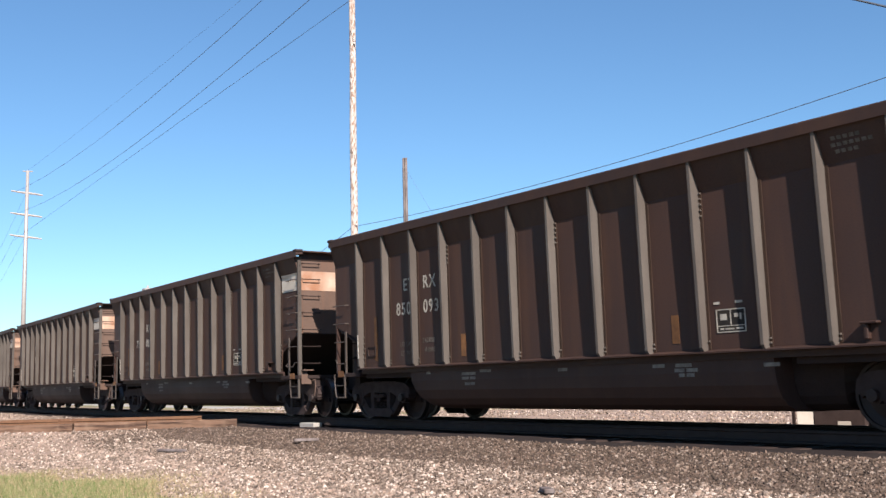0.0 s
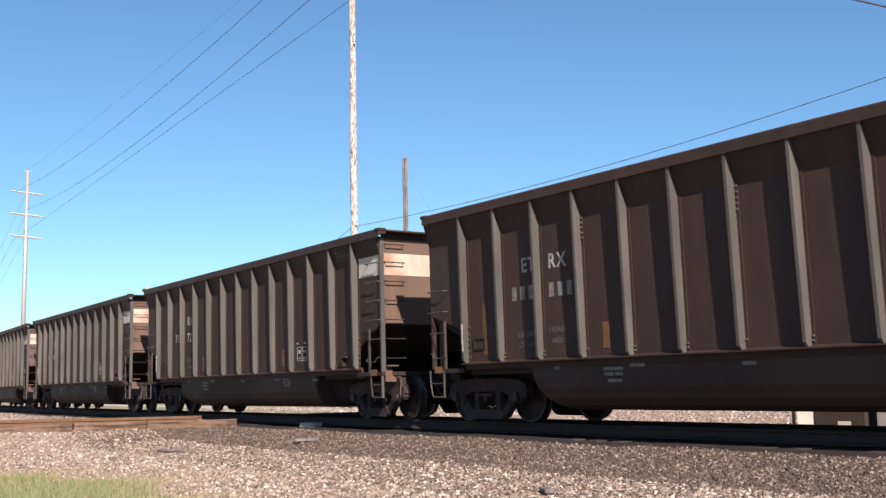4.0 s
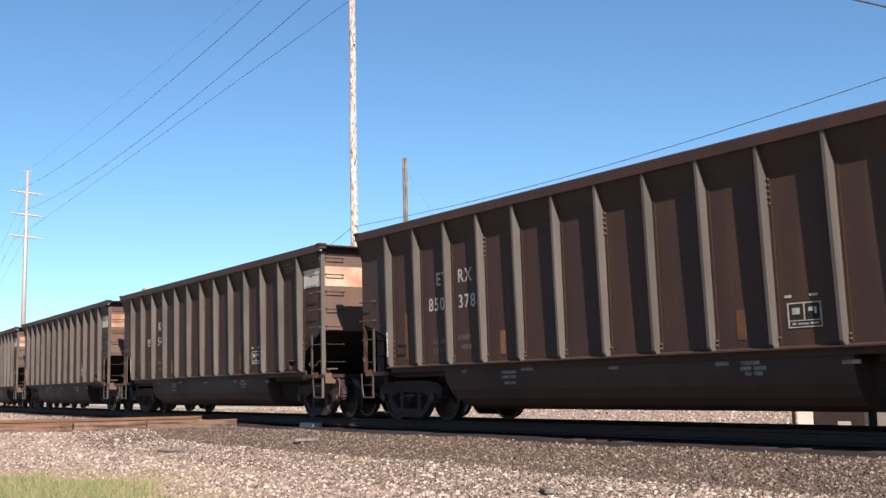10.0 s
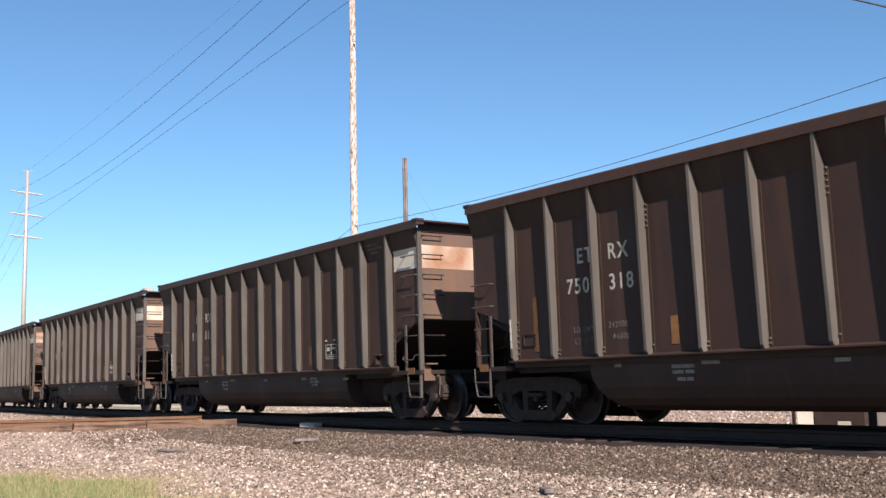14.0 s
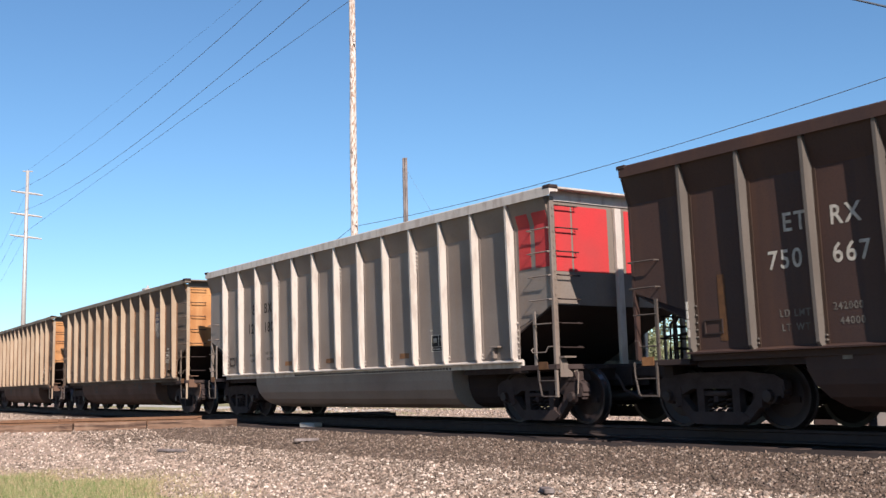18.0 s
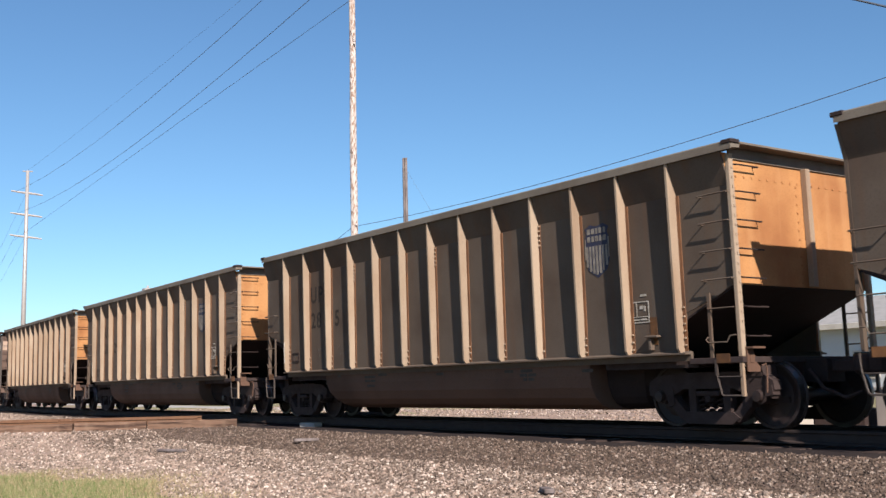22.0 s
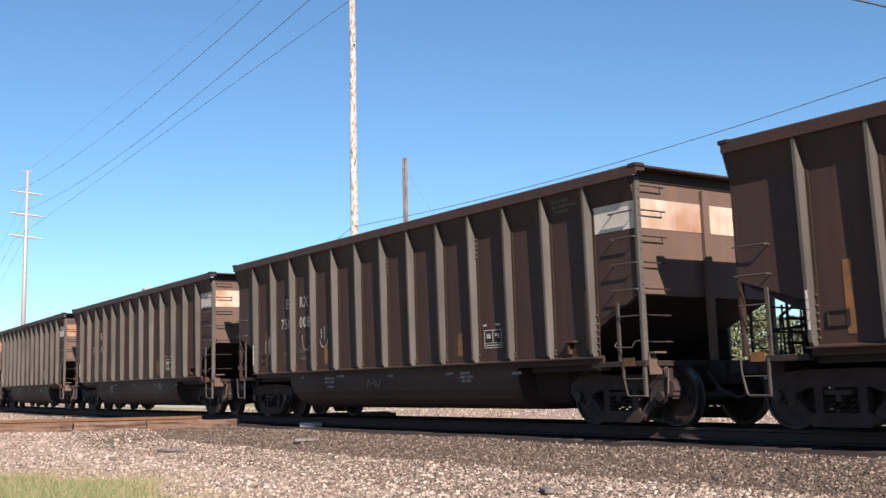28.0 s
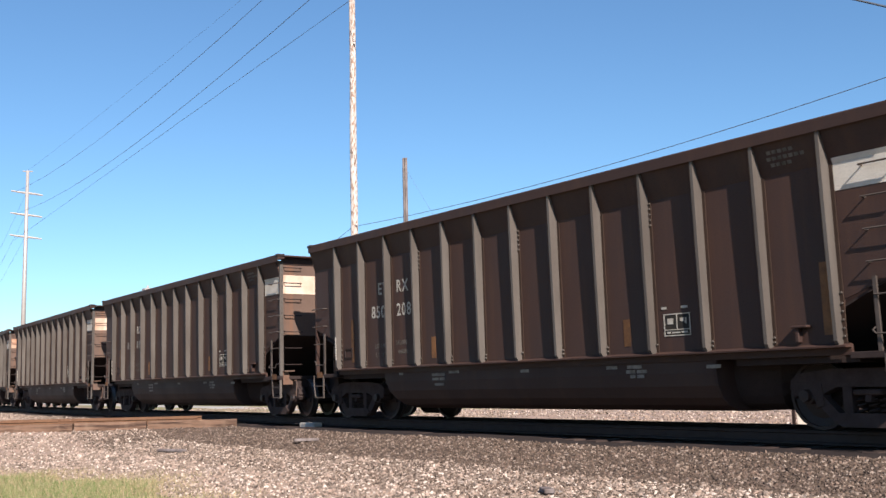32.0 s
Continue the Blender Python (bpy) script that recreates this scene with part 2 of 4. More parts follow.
def loft(bm, sections, close=True):
    """Skin through polygons of equal count; ends capped."""
    rows = [[bm.verts.new(v) for v in s] for s in sections]
    n = len(rows[0])
    for a, b in zip(rows, rows[1:]):
        for k in range(n):
            bm.faces.new((a[k], a[(k + 1) % n], b[(k + 1) % n], b[k]))
    bm.faces.new(rows[0][::-1])
    bm.faces.new(rows[-1])
    return bm


def plate(bm, outline, y0, y1):
    """A flat outline in x, z given thickness along y."""
    return loft(bm, [[(x, y0, z) for x, z in outline], [(x, y1, z) for x, z in outline]])


def lathe(bm, profile, n=28):
    """Profile of (radius, y) turned about the y axis."""
    rows = [[bm.verts.new((r * math.cos(2 * math.pi * k / n), y, r * math.sin(2 * math.pi * k / n))) for k in range(n)] for r, y in profile]
    for a, b in zip(rows, rows[1:]):
        for k in range(n):
            bm.faces.new((a[k], a[(k + 1) % n], b[(k + 1) % n], b[k]))
    bm.faces.new(rows[0][::-1])
    bm.faces.new(rows[-1])
    return bm


# ---- the line of the track: straight, then a wide curve away to the west ----
TRACK_Y = 12.8


def bend(x):
    if x > -10:
        return 0.0
    if x > -75:
        return 0.72e-3 * (x + 10) ** 2
    return 0.72e-3 * 65 ** 2 + 1.44e-3 * 65 * (-75 - x)


def slope(x):
    return 0.0 if x > -10 else (1.44e-3 * (x + 10) if x > -75 else -1.44e-3 * 65)


# the second track, which crosses the first
CROSS = Vector((-26.6, 11.95))
CROSS_DIR = Vector((0.447, 0.894)).normalized()
CROSS_N = Vector((CROSS_DIR.y, -CROSS_DIR.x))


def ground_z(x, y):
    """Bed of the main track, lower ground beside it, and the bed of the crossing track; takes numbers or arrays."""
    x, y = np.asarray(x, float), np.asarray(y, float)
    xb = np.clip(x, -75, -10) + 10
    v = y - TRACK_Y - (0.72e-3 * xb ** 2 + 1.44e-3 * 65 * np.clip(-75 - x, 0, None))
    z = np.interp(v, (-60, -9, -6.6, -5.4, -3.2, -1.9, -1.3, 1.75, 3.0, 6, 14, 60),
                  (-0.9, -0.85, -0.75, -0.65, -0.5, -0.31, -0.22, -0.2, -0.25, -0.24, -0.2, -0.3))
    d = np.abs((x - CROSS.x) * CROSS_N.x + (y - CROSS.y) * CROSS_N.y)
    zc = np.interp(d, (0, 0.85, 1.1, 1.6, 4.5), (-0.2, -0.2, -0.27, -0.37, -1.1))
    wave = np.sin(x * 1.1 + 0.7 * np.sin(y * 0.9)) * np.sin(y * 1.3 + np.sin(x * 0.6)) * 0.018 + np.sin(x * 4.1 + y) * np.sin(y * 3.7 - x * 1.2) * 0.008
    return np.maximum(z, zc) + wave


def grassy(x, y):
    """Mown grass before the track, and beyond the far gravel."""
    v = y - TRACK_Y - bend(x)
    edge = -6.7 - 0.26 * max(0, x + 17) - 0.33 * max(0, -17 - x) + 0.8 * noise.noise((x * 0.7, y * 0.7, 1))
    return v < edge or v > 14 + noise.noise((x * 0.2, y * 0.2, 4))


# ---- ground: one sheet to the horizon ----
def axis(stops):
    out = []
    for a, b, step in stops:
        out += list(np.arange(a, b, step))
    return out + [stops[-1][1]]


def build_ground():
    xs = axis([(-3000, -300, 300), (-300, -90, 15), (-90, -35, 1.0), (-35, 0, 0.3), (0, 30, 3), (30, 300, 30), (300, 3000, 300)])
    ys = axis([(-3000, -300, 300), (-300, -20, 20), (-20, 1, 1.5), (1, 13, 0.25), (13, 30, 0.6), (30, 90, 5), (90, 300, 30), (300, 3000, 300)])
    verts = [(x, y, float(ground_z(x, y))) for x in xs for y in ys]
    n = len(ys)
    faces = [(i * n + j, (i + 1) * n + j, (i + 1) * n + j + 1, i * n + j + 1) for i in range(len(xs) - 1) for j in range(n - 1)]
    me = bpy.data.meshes.new("ground")
    me.from_pydata(verts, [], faces)
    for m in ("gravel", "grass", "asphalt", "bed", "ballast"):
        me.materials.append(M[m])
    for p in me.polygons:
        c = p.center
        v = c.y - TRACK_Y - bend(c.x)
        verge = -80 < c.x < -30 and (5.6 < v < 7.6 or 10.0 < v < 14)
        # index 3 paints the shaded strip along the track as darker stone
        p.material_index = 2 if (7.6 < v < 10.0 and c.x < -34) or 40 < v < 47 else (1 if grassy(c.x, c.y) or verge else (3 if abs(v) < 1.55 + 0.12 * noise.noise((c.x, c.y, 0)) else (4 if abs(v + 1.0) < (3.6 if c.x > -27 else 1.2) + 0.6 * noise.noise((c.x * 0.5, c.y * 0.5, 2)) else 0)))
        p.use_smooth = True
    return tagged(new("ground", me), "crushed grey-pink stone giving way to mown grass", "ground", kind="structure")


build_ground()


# ---- rails and sleepers ----
RAIL = [(-0.07, -0.175), (0.07, -0.175), (0.07, -0.16), (0.012, -0.14), (0.01, -0.045), (0.036, -0.035), (0.036, -0.004), (0.03, 0.0),
        (-0.03, 0.0), (-0.036, -0.004), (-0.036, -0.035), (-0.01, -0.045), (-0.012, -0.14), (-0.07, -0.16)]


def rail_mesh(name, pts, mat):
    bm = bmesh.new()
    secs = []
    for i, p in enumerate(pts):
        d = (Vector(pts[min(i + 1, len(pts) - 1)]) - Vector(pts[max(i - 1, 0)])).normalized()
        nrm = Vector((-d.y, d.x))
        secs.append([(p[0] + nrm.x * a, p[1] + nrm.y * a, z) for a, z in RAIL])
    loft(bm, secs)
    return mesh_of(name, bm, mat)


main_track = thing("main_track", "railway track on crushed stone, shaded by the passing train", "railway track")
main_track["kind"] = "structure"
for side in (-0.75, 0.75):
    pts = [(x, TRACK_Y + bend(x) + side) for x in axis([(-560, -80, 40), (-80, -8, 4), (-8, 460, 90)])]
    part("rail", rail_mesh("rail", pts, M["railhead"]), None, main_track)
tie_me = mesh_of("sleeper", a_box(-0.115, 0.115, -1.3, 1.3, -0.37, -0.19, bevel=0.012), M["tie"])
for i in range(146):
    x = 1.0 - 0.535 * i
    part("sleeper", tie_me, None, main_track, m=pose(x + random.uniform(-0.02, 0.02), TRACK_Y + bend(x), random.uniform(-0.045, -0.015), 0, 0, math.degrees(slope(x)) + random.uniform(-1, 1)))

cross_track = thing("crossing_track", "rusty rails of a disused track crossing the main line", "railway track")
cross_track["kind"] = "structure"
for off in (-0.75, 0.75):
    for a, b in ((-26, -4.4), (-4.36, -0.95), (1.9, 4.2)):
        p0, p1 = CROSS + CROSS_N * off + CROSS_DIR * a, CROSS + CROSS_N * off + CROSS_DIR * b
        part("rail", rail_mesh("rail", [tuple(p0), tuple((p0 + p1) / 2), tuple(p1)], M["rail" if b < 0 else "railhead"]), None, cross_track)
    q = CROSS + CROSS_N * (off + 0.05 * (1 if off > 0 else -1)) + CROSS_DIR * -4.38
    part("joint_bar", a_box(-0.45, 0.45, -0.02, 0.02, -0.13, -0.05, bevel=0.008), M["rail"], cross_track,
         m=pose(q.x, q.y, 0, 0, 0, math.degrees(math.atan2(CROSS_DIR.y, CROSS_DIR.x))))
plank_deg = math.degrees(math.atan2(CROSS_DIR.y, CROSS_DIR.x))


def worn_timber(length, seed):
    """A long baulk with split, splintered edges."""
    rng = random.Random(seed)
    bm = bmesh.new()
    secs, n = [], max(8, int(length / 0.16))
    for k in range(n + 1):
        top, bite, out = rng.uniform(-0.012, 0.006), max(0, rng.gauss(0, 0.022)), rng.uniform(-0.008, 0.008)
        x = -length / 2 + length * k / n
        secs.append([(x, -0.1 + out, -0.4), (x, -0.1 + out, -0.075 - bite), (x, -0.1 + out + 0.02 + bite, -0.07 + top), (x, 0.1, -0.07 + top), (x, 0.1, -0.4)])
    return loft(bm, secs)


for a, b, dz in ((-26, -14.1, 0.0), (-14.05, -9.0, -0.01), (-8.95, -6.1, 0.006), (-6.05, -4.0, -0.015), (-3.95, -2.2, 0.004), (-2.16, 0.06, 0.012)):
    q = CROSS + CROSS_N * 0.98 + CROSS_DIR * (a + b) / 2
    part("timber", worn_timber(b - a, int(-a * 10)), M["plank"], cross_track, "rust-brown crossing timber", m=pose(q.x, q.y, dz, 0, 0, plank_deg))
for i in range(40):
    q = CROSS + CROSS_DIR * (-20 + 0.56 * i)
    if q.y - TRACK_Y > 2:
        part("sleeper", tie_me, None, cross_track, m=pose(q.x, q.y, 0.0, 0, 0, math.degrees(math.atan2(CROSS_DIR.y, CROSS_DIR.x))))


# ---- loose stones over the bed ----
def scatter_stones(count, xr, vr, size, seed, mat):
    """Rough eight-sided stones, thickest towards the near end of the stretch."""
    rng = np.random.default_rng(seed)
    base = np.array([(1, 0, 0), (-1, 0, 0), (0, 1, 0), (0, -1, 0), (0, 0, 1), (0, 0, -1)], float)
    tri = np.array([(0, 2, 4), (2, 1, 4), (1, 3, 4), (3, 0, 4), (2, 0, 5), (1, 2, 5), (3, 1, 5), (0, 3, 5)])
    n = count * 4
    x = xr[0] + (xr[1] - xr[0]) * (1 - rng.random(n) ** 1.6)
    y = TRACK_Y + np.array([bend(a) for a in x]) + rng.uniform(vr[0], vr[1], n)
    # the open wedge of ground between the tripod and the line
    keep = (y > 1.5) & (x / np.maximum(y, 0.1) > -4.9) & (x / np.maximum(y, 0.1) < -0.42)
    x, y = x[keep][:count], y[keep][:count]
    lawn = np.array([grassy(a, b) for a, b in zip(x, y)])
    x, y = x[~lawn], y[~lawn]
    k = len(x)
    s = size * np.minimum(rng.lognormal(0, 0.36, k), 1.9)
    q, _ = np.linalg.qr(rng.normal(size=(k, 3, 3)))
    pts = base[None] * (s[:, None, None] * rng.uniform(0.68, 1.15, (k, 6, 1))) * np.array((1, 0.8, 0.6))
    pts = pts @ q + np.stack((x, y, ground_z(x, y) + s * 0.15), 1)[:, None, :]
    me = bpy.data.meshes.new("stones")
    me.from_pydata(pts.reshape(-1, 3).tolist(), [], (tri[None] + 6 * np.arange(k)[:, None, None]).reshape(-1, 3).tolist())
    me.materials.append(M[mat])
    return me


def stones(label, *a):
    tagged(new("loose_stones", scatter_stones(*a)), label, "gravel", kind="stuff")


stones("loose pale pinkish crushed stone on the ground", 95000, (-46, -3), (-9.5, -3.4), 0.0285, 1, "stone")
stones("loose brown crushed ballast beside the track", 105000, (-46, -3), (-5.2, -1.55), 0.0225, 4, "stone_brown")
stones("loose pale crushed stone between the two tracks", 12000, (-70, -28), (-3.4, -1.5), 0.03, 7, "stone")
stones("loose sunlit crushed stone beyond the track", 16000, (-50, -8), (1.5, 12), 0.033, 2, "stone")


def grass_blades(count, seed, mat, inset, spread):
    """Blades where the lawn reaches, thinning out over the stones at its rim; dry wisps stand beyond it."""
    rng = np.random.default_rng(seed)
    tufts = ((-8.6, 3.65), (-9.5, 3.9), (-7.9, 3.9), (-4.35, 5.75), (-4.9, 5.6), (-3.75, 6.3), (-10.6, 4.6), (-6.9, 5.1), (-7.3, 5.3), (-5.6, 6.9))
    x, y = rng.uniform(-26, -8, count), rng.uniform(1.8, 8.0, count)
    depth = inset + spread * (rng.random(count) - 0.5) + 0.5 * np.array([noise.noise((a * 1.3, b * 1.3, 8)) for a, b in zip(x, y)])
    ok = np.array([grassy(a, b + d) for a, b, d in zip(x, y, depth)]) & (x / y > -4.9)
    x, y = x[ok], y[ok]
    if mat == "dry_blade":
        for tx, ty in tufts:
            x, y = np.append(x, rng.normal(tx, 0.22, 130)), np.append(y, rng.normal(ty, 0.16, 130))
    k = len(x)
    h, a, lean = rng.uniform(0.03, 0.1, k), rng.uniform(0, 6.283, k), rng.uniform(-0.05, 0.05, (k, 2))
    z = ground_z(x, y)
    w = 0.006
    p = np.stack([np.stack((x - w * np.cos(a), y - w * np.sin(a), z - 0.01), 1), np.stack((x + w * np.cos(a), y + w * np.sin(a), z - 0.01), 1),
                  np.stack((x + lean[:, 0], y + lean[:, 1], z + h), 1)], 1)
    me = bpy.data.meshes.new("grass")
    me.from_pydata(p.reshape(-1, 3).tolist(), [], np.arange(3 * k).reshape(-1, 3).tolist())
    me.materials.append(M[mat])
    return me


tagged(new("grass", grass_blades(110000, 3, "blade", 0.45, 0.8)), "short sunlit pale green grass", "grass", kind="stuff")
tagged(new("dry_grass", grass_blades(80000, 6, "dry_blade", -0.25, 1.4)), "dry straw-coloured grass along the lawn's rim", "grass", kind="stuff")


# ---- the hopper wagons ----
PITCH, HALF, REAR, NEAR = 16.18, 7.1, 7.27, 1.46
RIBS = [-6.165 + 1.0233 * i for i in range(13)]


def wagon_meshes(kind):
    """All the meshes of one sort of wagon, to be shared among its wagons."""
    body, rib, end = {"dark": ("dark", "dark_rib", "dark_end"), "silver": ("silver", "silver_rib", "silver"), "tan": ("tan", "tan_rib", "tan_end")}[kind]
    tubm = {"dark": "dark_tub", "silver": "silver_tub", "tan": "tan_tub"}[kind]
    g = {}
    # side sheet: upright, flaring out under the top chord, its foot cut up towards the ends
    t = 0.02

    def sec(x, foot):
        return [(x, -NEAR, foot), (x, -NEAR, 3.3), (x, -1.6, 3.745), (x, -1.6 + t, 3.765), (x, -NEAR + t, 3.31), (x, -NEAR + t, foot)]
    g["side"] = mesh_of("side_sheet", loft(bmesh.new(), [sec(-REAR, 1.97), sec(-6.75, 1.8), sec(-6.2, 1.62), sec(-6.14, 1.08), sec(6.14, 1.08), sec(6.2, 1.62), sec(6.75, 1.8), sec(HALF, 1.97)]), M[body])
    # rib: narrow hat section on a flange, upright outside while the sheet flares out to meet it; some carry bolts
    edge = M["tan_edge" if kind == "tan" else "rib_edge" if kind == "dark" else "silver"]
    hw = 0.019 if kind == "tan" else 0.025
    foot_bolts = (1.17, 1.27, 1.37, 1.47, 1.57, 1.7)
    for key, bolts in (("rib", (1.14, 1.2)), ("rib_head", (1.2, 2.94, 3.02, 3.1, 3.18, 3.26)), ("rib_foot", foot_bolts), ("rib_mixed", (1.14, 1.25, 1.36))):
        bm = bmesh.new()
        loft(bm, [[(-hw - 0.005, -NEAR + 0.01, z0), (-hw, yo, z), (hw, yo, z), (hw + 0.005, -NEAR + 0.01, z0)] for z0, z, yo in ((1.06, 1.06, -1.55), (1.06, 1.12, -1.59), (2.4, 2.4, -1.61), (3.75, 3.75, -1.625))])
        n_hat = len(bm.faces)
        for x0, x1 in ((-0.08, -hw - 0.006), (hw + 0.006, 0.08)):
            box(bm, x0, x1, -NEAR - 0.012, -NEAR + 0.002, 1.09, 3.29)
        n_flange = len(bm.faces)
        for z in bolts:
            for sx in (-0.058, 0.058):
                bmesh.ops.create_cone(bm, cap_ends=True, segments=6, radius1=0.017, radius2=0.014, depth=0.022, matrix=Matrix.Translation((sx, -NEAR - 0.022, z)) @ Matrix.Rotation(math.pi / 2, 4, "X"))
        g[key] = mesh_of("rib", bm, M[rib])
        g[key].materials.append(edge)
        for p in g[key].polygons[n_hat:n_flange]:
            p.material_index = 1
    # top chords
    bm = bmesh.new()
    plate_y = [(-1.64, 3.745 if kind == "tan" else 3.7), (-1.64, 3.85), (-1.62, 3.87), (-1.48, 3.87), (-1.46, 3.855), (-1.46, 3.77), (-1.61, 3.76)]
    loft(bm, [[(x, y, z) for y, z in plate_y] for x in (-7.3, 7.325)])
    g["chord"] = mesh_of("top_chord", bm, M[{"dark": body, "silver": rib, "tan": "tan_chord"}[kind]])
    bm = bmesh.new()
    box(bm, 7.102, 7.33, -1.455, 1.455, 3.82, 3.855, bevel=0.006)
    box(bm, 7.102, 7.125, -1.455, 1.455, 3.66, 3.82)
    g["end_chord"] = mesh_of("end_chord", bm, M[{"dark": body, "silver": rib, "tan": "tan_chord"}[kind]])
    g["corner_cap"] = mesh_of("corner_cap", a_box(7.16, 7.345, -1.65, -1.46, 3.82, 3.882, bevel=0.012), M["black"])
    # ends
    g["end"] = mesh_of("end_sheet", loft(bmesh.new(), [[(x, y, z) for y, z in ((-NEAR + 0.022, 1.95), (-NEAR + 0.022, 3.31), (-1.57, 3.74), (1.57, 3.74), (NEAR - 0.022, 3.31), (NEAR - 0.022, 1.95))] for x in (HALF - 0.02, HALF)]), M[end])
    g["slope"] = mesh_of("slope_sheet", loft(bmesh.new(), [[(7.08, y, 1.93), (7.08, y, 1.96), (5.0, y, 1.02), (5.0, y, 0.99)] for y in (-1.437, 1.437)]), M["black"])
    if kind == "tan":
        g["end_post"] = mesh_of("end_post", a_box(HALF, 7.2, 0.1, 0.2, 1.96, 3.66, bevel=0.01), M[rib])
    else:
        g["end_post"] = mesh_of("end_post", a_box(HALF, 7.18, -0.07, 0.07, 0.98, 3.62, bevel=0.01), M[rib if kind == "silver" else end])
    bm = bmesh.new()
    box(bm, 7.102, 7.17, -1.51, -1.42, 0.98, 3.72, bevel=0.008)
    box(bm, 7.115, 7.16, -1.515, -1.47, 0.46, 0.978)
    for k in range(18):
        box(bm, 7.168, 7.182, -1.475, -1.455, 1.3 + 0.13 * k, 1.33 + 0.13 * k)
    g["corner_post"] = mesh_of("corner_post", bm, M[rib if kind == "dark" else body if kind == "silver" else rib])
    g["rear_post"] = mesh_of("corner_post", loft(bmesh.new(), [[(x, -1.38, 0.98), (x, -NEAR - 0.004, 0.98), (x, -NEAR - 0.006, 3.3), (x, -1.6, 3.735), (x, -1.38, 3.735)] for x in (7.102, 7.15)]), M[body])
    g["sill"] = mesh_of("side_sill", loft(bmesh.new(), [[(x, -1.42, 0.95), (x, -1.465, 0.95), (x, -1.465, 1.04), (x, -1.585, 1.04), (x, -1.585, 1.06), (x, -1.5, 1.075), (x, -1.464, 1.09), (x, -1.42, 1.075)] for x in (-6.24, 6.24)]), M[rib if kind == "silver" else body])
    bm = bmesh.new()
    box(bm, 6.25, 7.18, -1.52, 1.52, 0.9, 0.98, bevel=0.006)
    box(bm, 6.95, 7.13, -1.1, 1.1, 0.72, 0.9)
    box(bm, 4.4, 6.26, -1.35, 1.35, 0.86, 0.97)
    g["end_sill"] = mesh_of("end_sill", bm, M["black" if kind == "dark" else "cast"])
    # pressed bracket with an open web on the end, and a lifting rod that hangs beside it
    hook = [(-1.45, 1.08), (-1.32, 1.08), (-1.29, 1.0), (-1.3, 0.92), (-1.2, 0.85), (-1.2, 0.78), (-1.45, 0.78)]
    bm = loft(bmesh.new(), [[(x, y, z) for y, z in hook] for x in (7.175, 7.195)])
    box(bm, 7.17, 7.3, -1.45, -1.2, 1.083, 1.11)
    box(bm, 7.196, 7.202, -1.4, -1.33, 0.9, 1.0)
    tube(bm, [(7.2, -1.18, 0.86), (7.23, -1.13, 0.88), (7.23, -1.11, 0.82), (7.23, -1.14, 0.5)], 0.012, 5)
    g["side_bracket"] = mesh_of("step_bracket", bm, M["tan_tub" if kind == "tan" else end])
    # tub between the bogies
    bm = bmesh.new()
    prof = [(-1.43, 0.99), (-1.43, 0.78), (-1.4, 0.6), (-1.32, 0.44), (-1.2, 0.33), (-1.0, 0.26), (-0.7, 0.24)]
    prof += [(-y, z) for y, z in prof[::-1]]

    def tub_sec(x0, lean, lift, narrow):
        return [(x0 + lean * float(np.interp(0.99 - z, (0, 0.25, 0.45, 0.6, 0.75), (0, 0.08, 0.3, 0.6, 1.0))), y * narrow, z + lift * (0.99 - z)) for y, z in prof]
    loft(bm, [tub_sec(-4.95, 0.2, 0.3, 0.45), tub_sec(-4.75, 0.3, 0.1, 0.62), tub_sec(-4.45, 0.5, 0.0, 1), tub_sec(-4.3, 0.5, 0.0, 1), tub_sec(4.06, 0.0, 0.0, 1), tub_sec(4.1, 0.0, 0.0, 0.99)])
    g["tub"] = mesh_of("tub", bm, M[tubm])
    # set-back end, its shade painted on as plain black
    g["tub_end"] = mesh_of("tub_end", loft(bmesh.new(), [tub_sec(4.11, 0.0, 0.02, 0.74), tub_sec(4.75, -0.1, 0.02, 0.62), tub_sec(5.05, -0.3, 0.25, 0.45)]), M["black"])
    g["centre_sill"] = mesh_of("centre_sill", a_box(-7.5, 7.5, -0.2, 0.2, 0.62, 0.95, bevel=0.01), M["black"])
    # ironwork
    hand = M["grab" if kind == "dark" else body]
    g["grab_side"] = mesh_of("grab_iron", tube(bmesh.new(), [(6.6, -1.46, 0), (6.6, -1.555, 0), (7.12, -1.555, 0), (7.12, -1.47, 0)], 0.012, 5), hand)
    g["grab_end"] = mesh_of("grab_iron", tube(bmesh.new(), [(7.09, -1.38, 0.02), (7.2, -1.38, 0.0), (7.2, -0.95, 0.0), (7.09, -0.95, 0.02)], 0.012, 5), M["black"])
    bm = bmesh.new()
    box(bm, 6.63, 6.68, -1.52, -1.49, 0.97, 1.86)
    tube(bm, [(6.62, -1.52, 1.26), (6.6, -1.55, 1.22), (6.64, -1.55, 1.18), (6.96, -1.55, 1.18), (7.01, -1.54, 1.26), (7.1, -1.52, 1.27)], 0.011, 5)
    tube(bm, [(6.64, -1.53, 1.64), (7.1, -1.53, 1.64)], 0.011, 5)
    g["ladder"] = mesh_of("ladder", bm, hand)
    bm = bmesh.new()
    box(bm, 6.7, 6.74, -1.525, -1.505, 0.74, 0.95)
    tube(bm, [(6.72, -1.515, 0.76), (6.8, -1.53, 0.49), (6.83, -1.53, 0.47), (7.14, -1.53, 0.47)], 0.014, 5)
    tube(bm, [(6.73, -1.52, 0.72), (7.14, -1.52, 0.72)], 0.01, 5)
    g["stirrup"] = mesh_of("stirrup", bm, M["grab"])
    bm = bmesh.new()
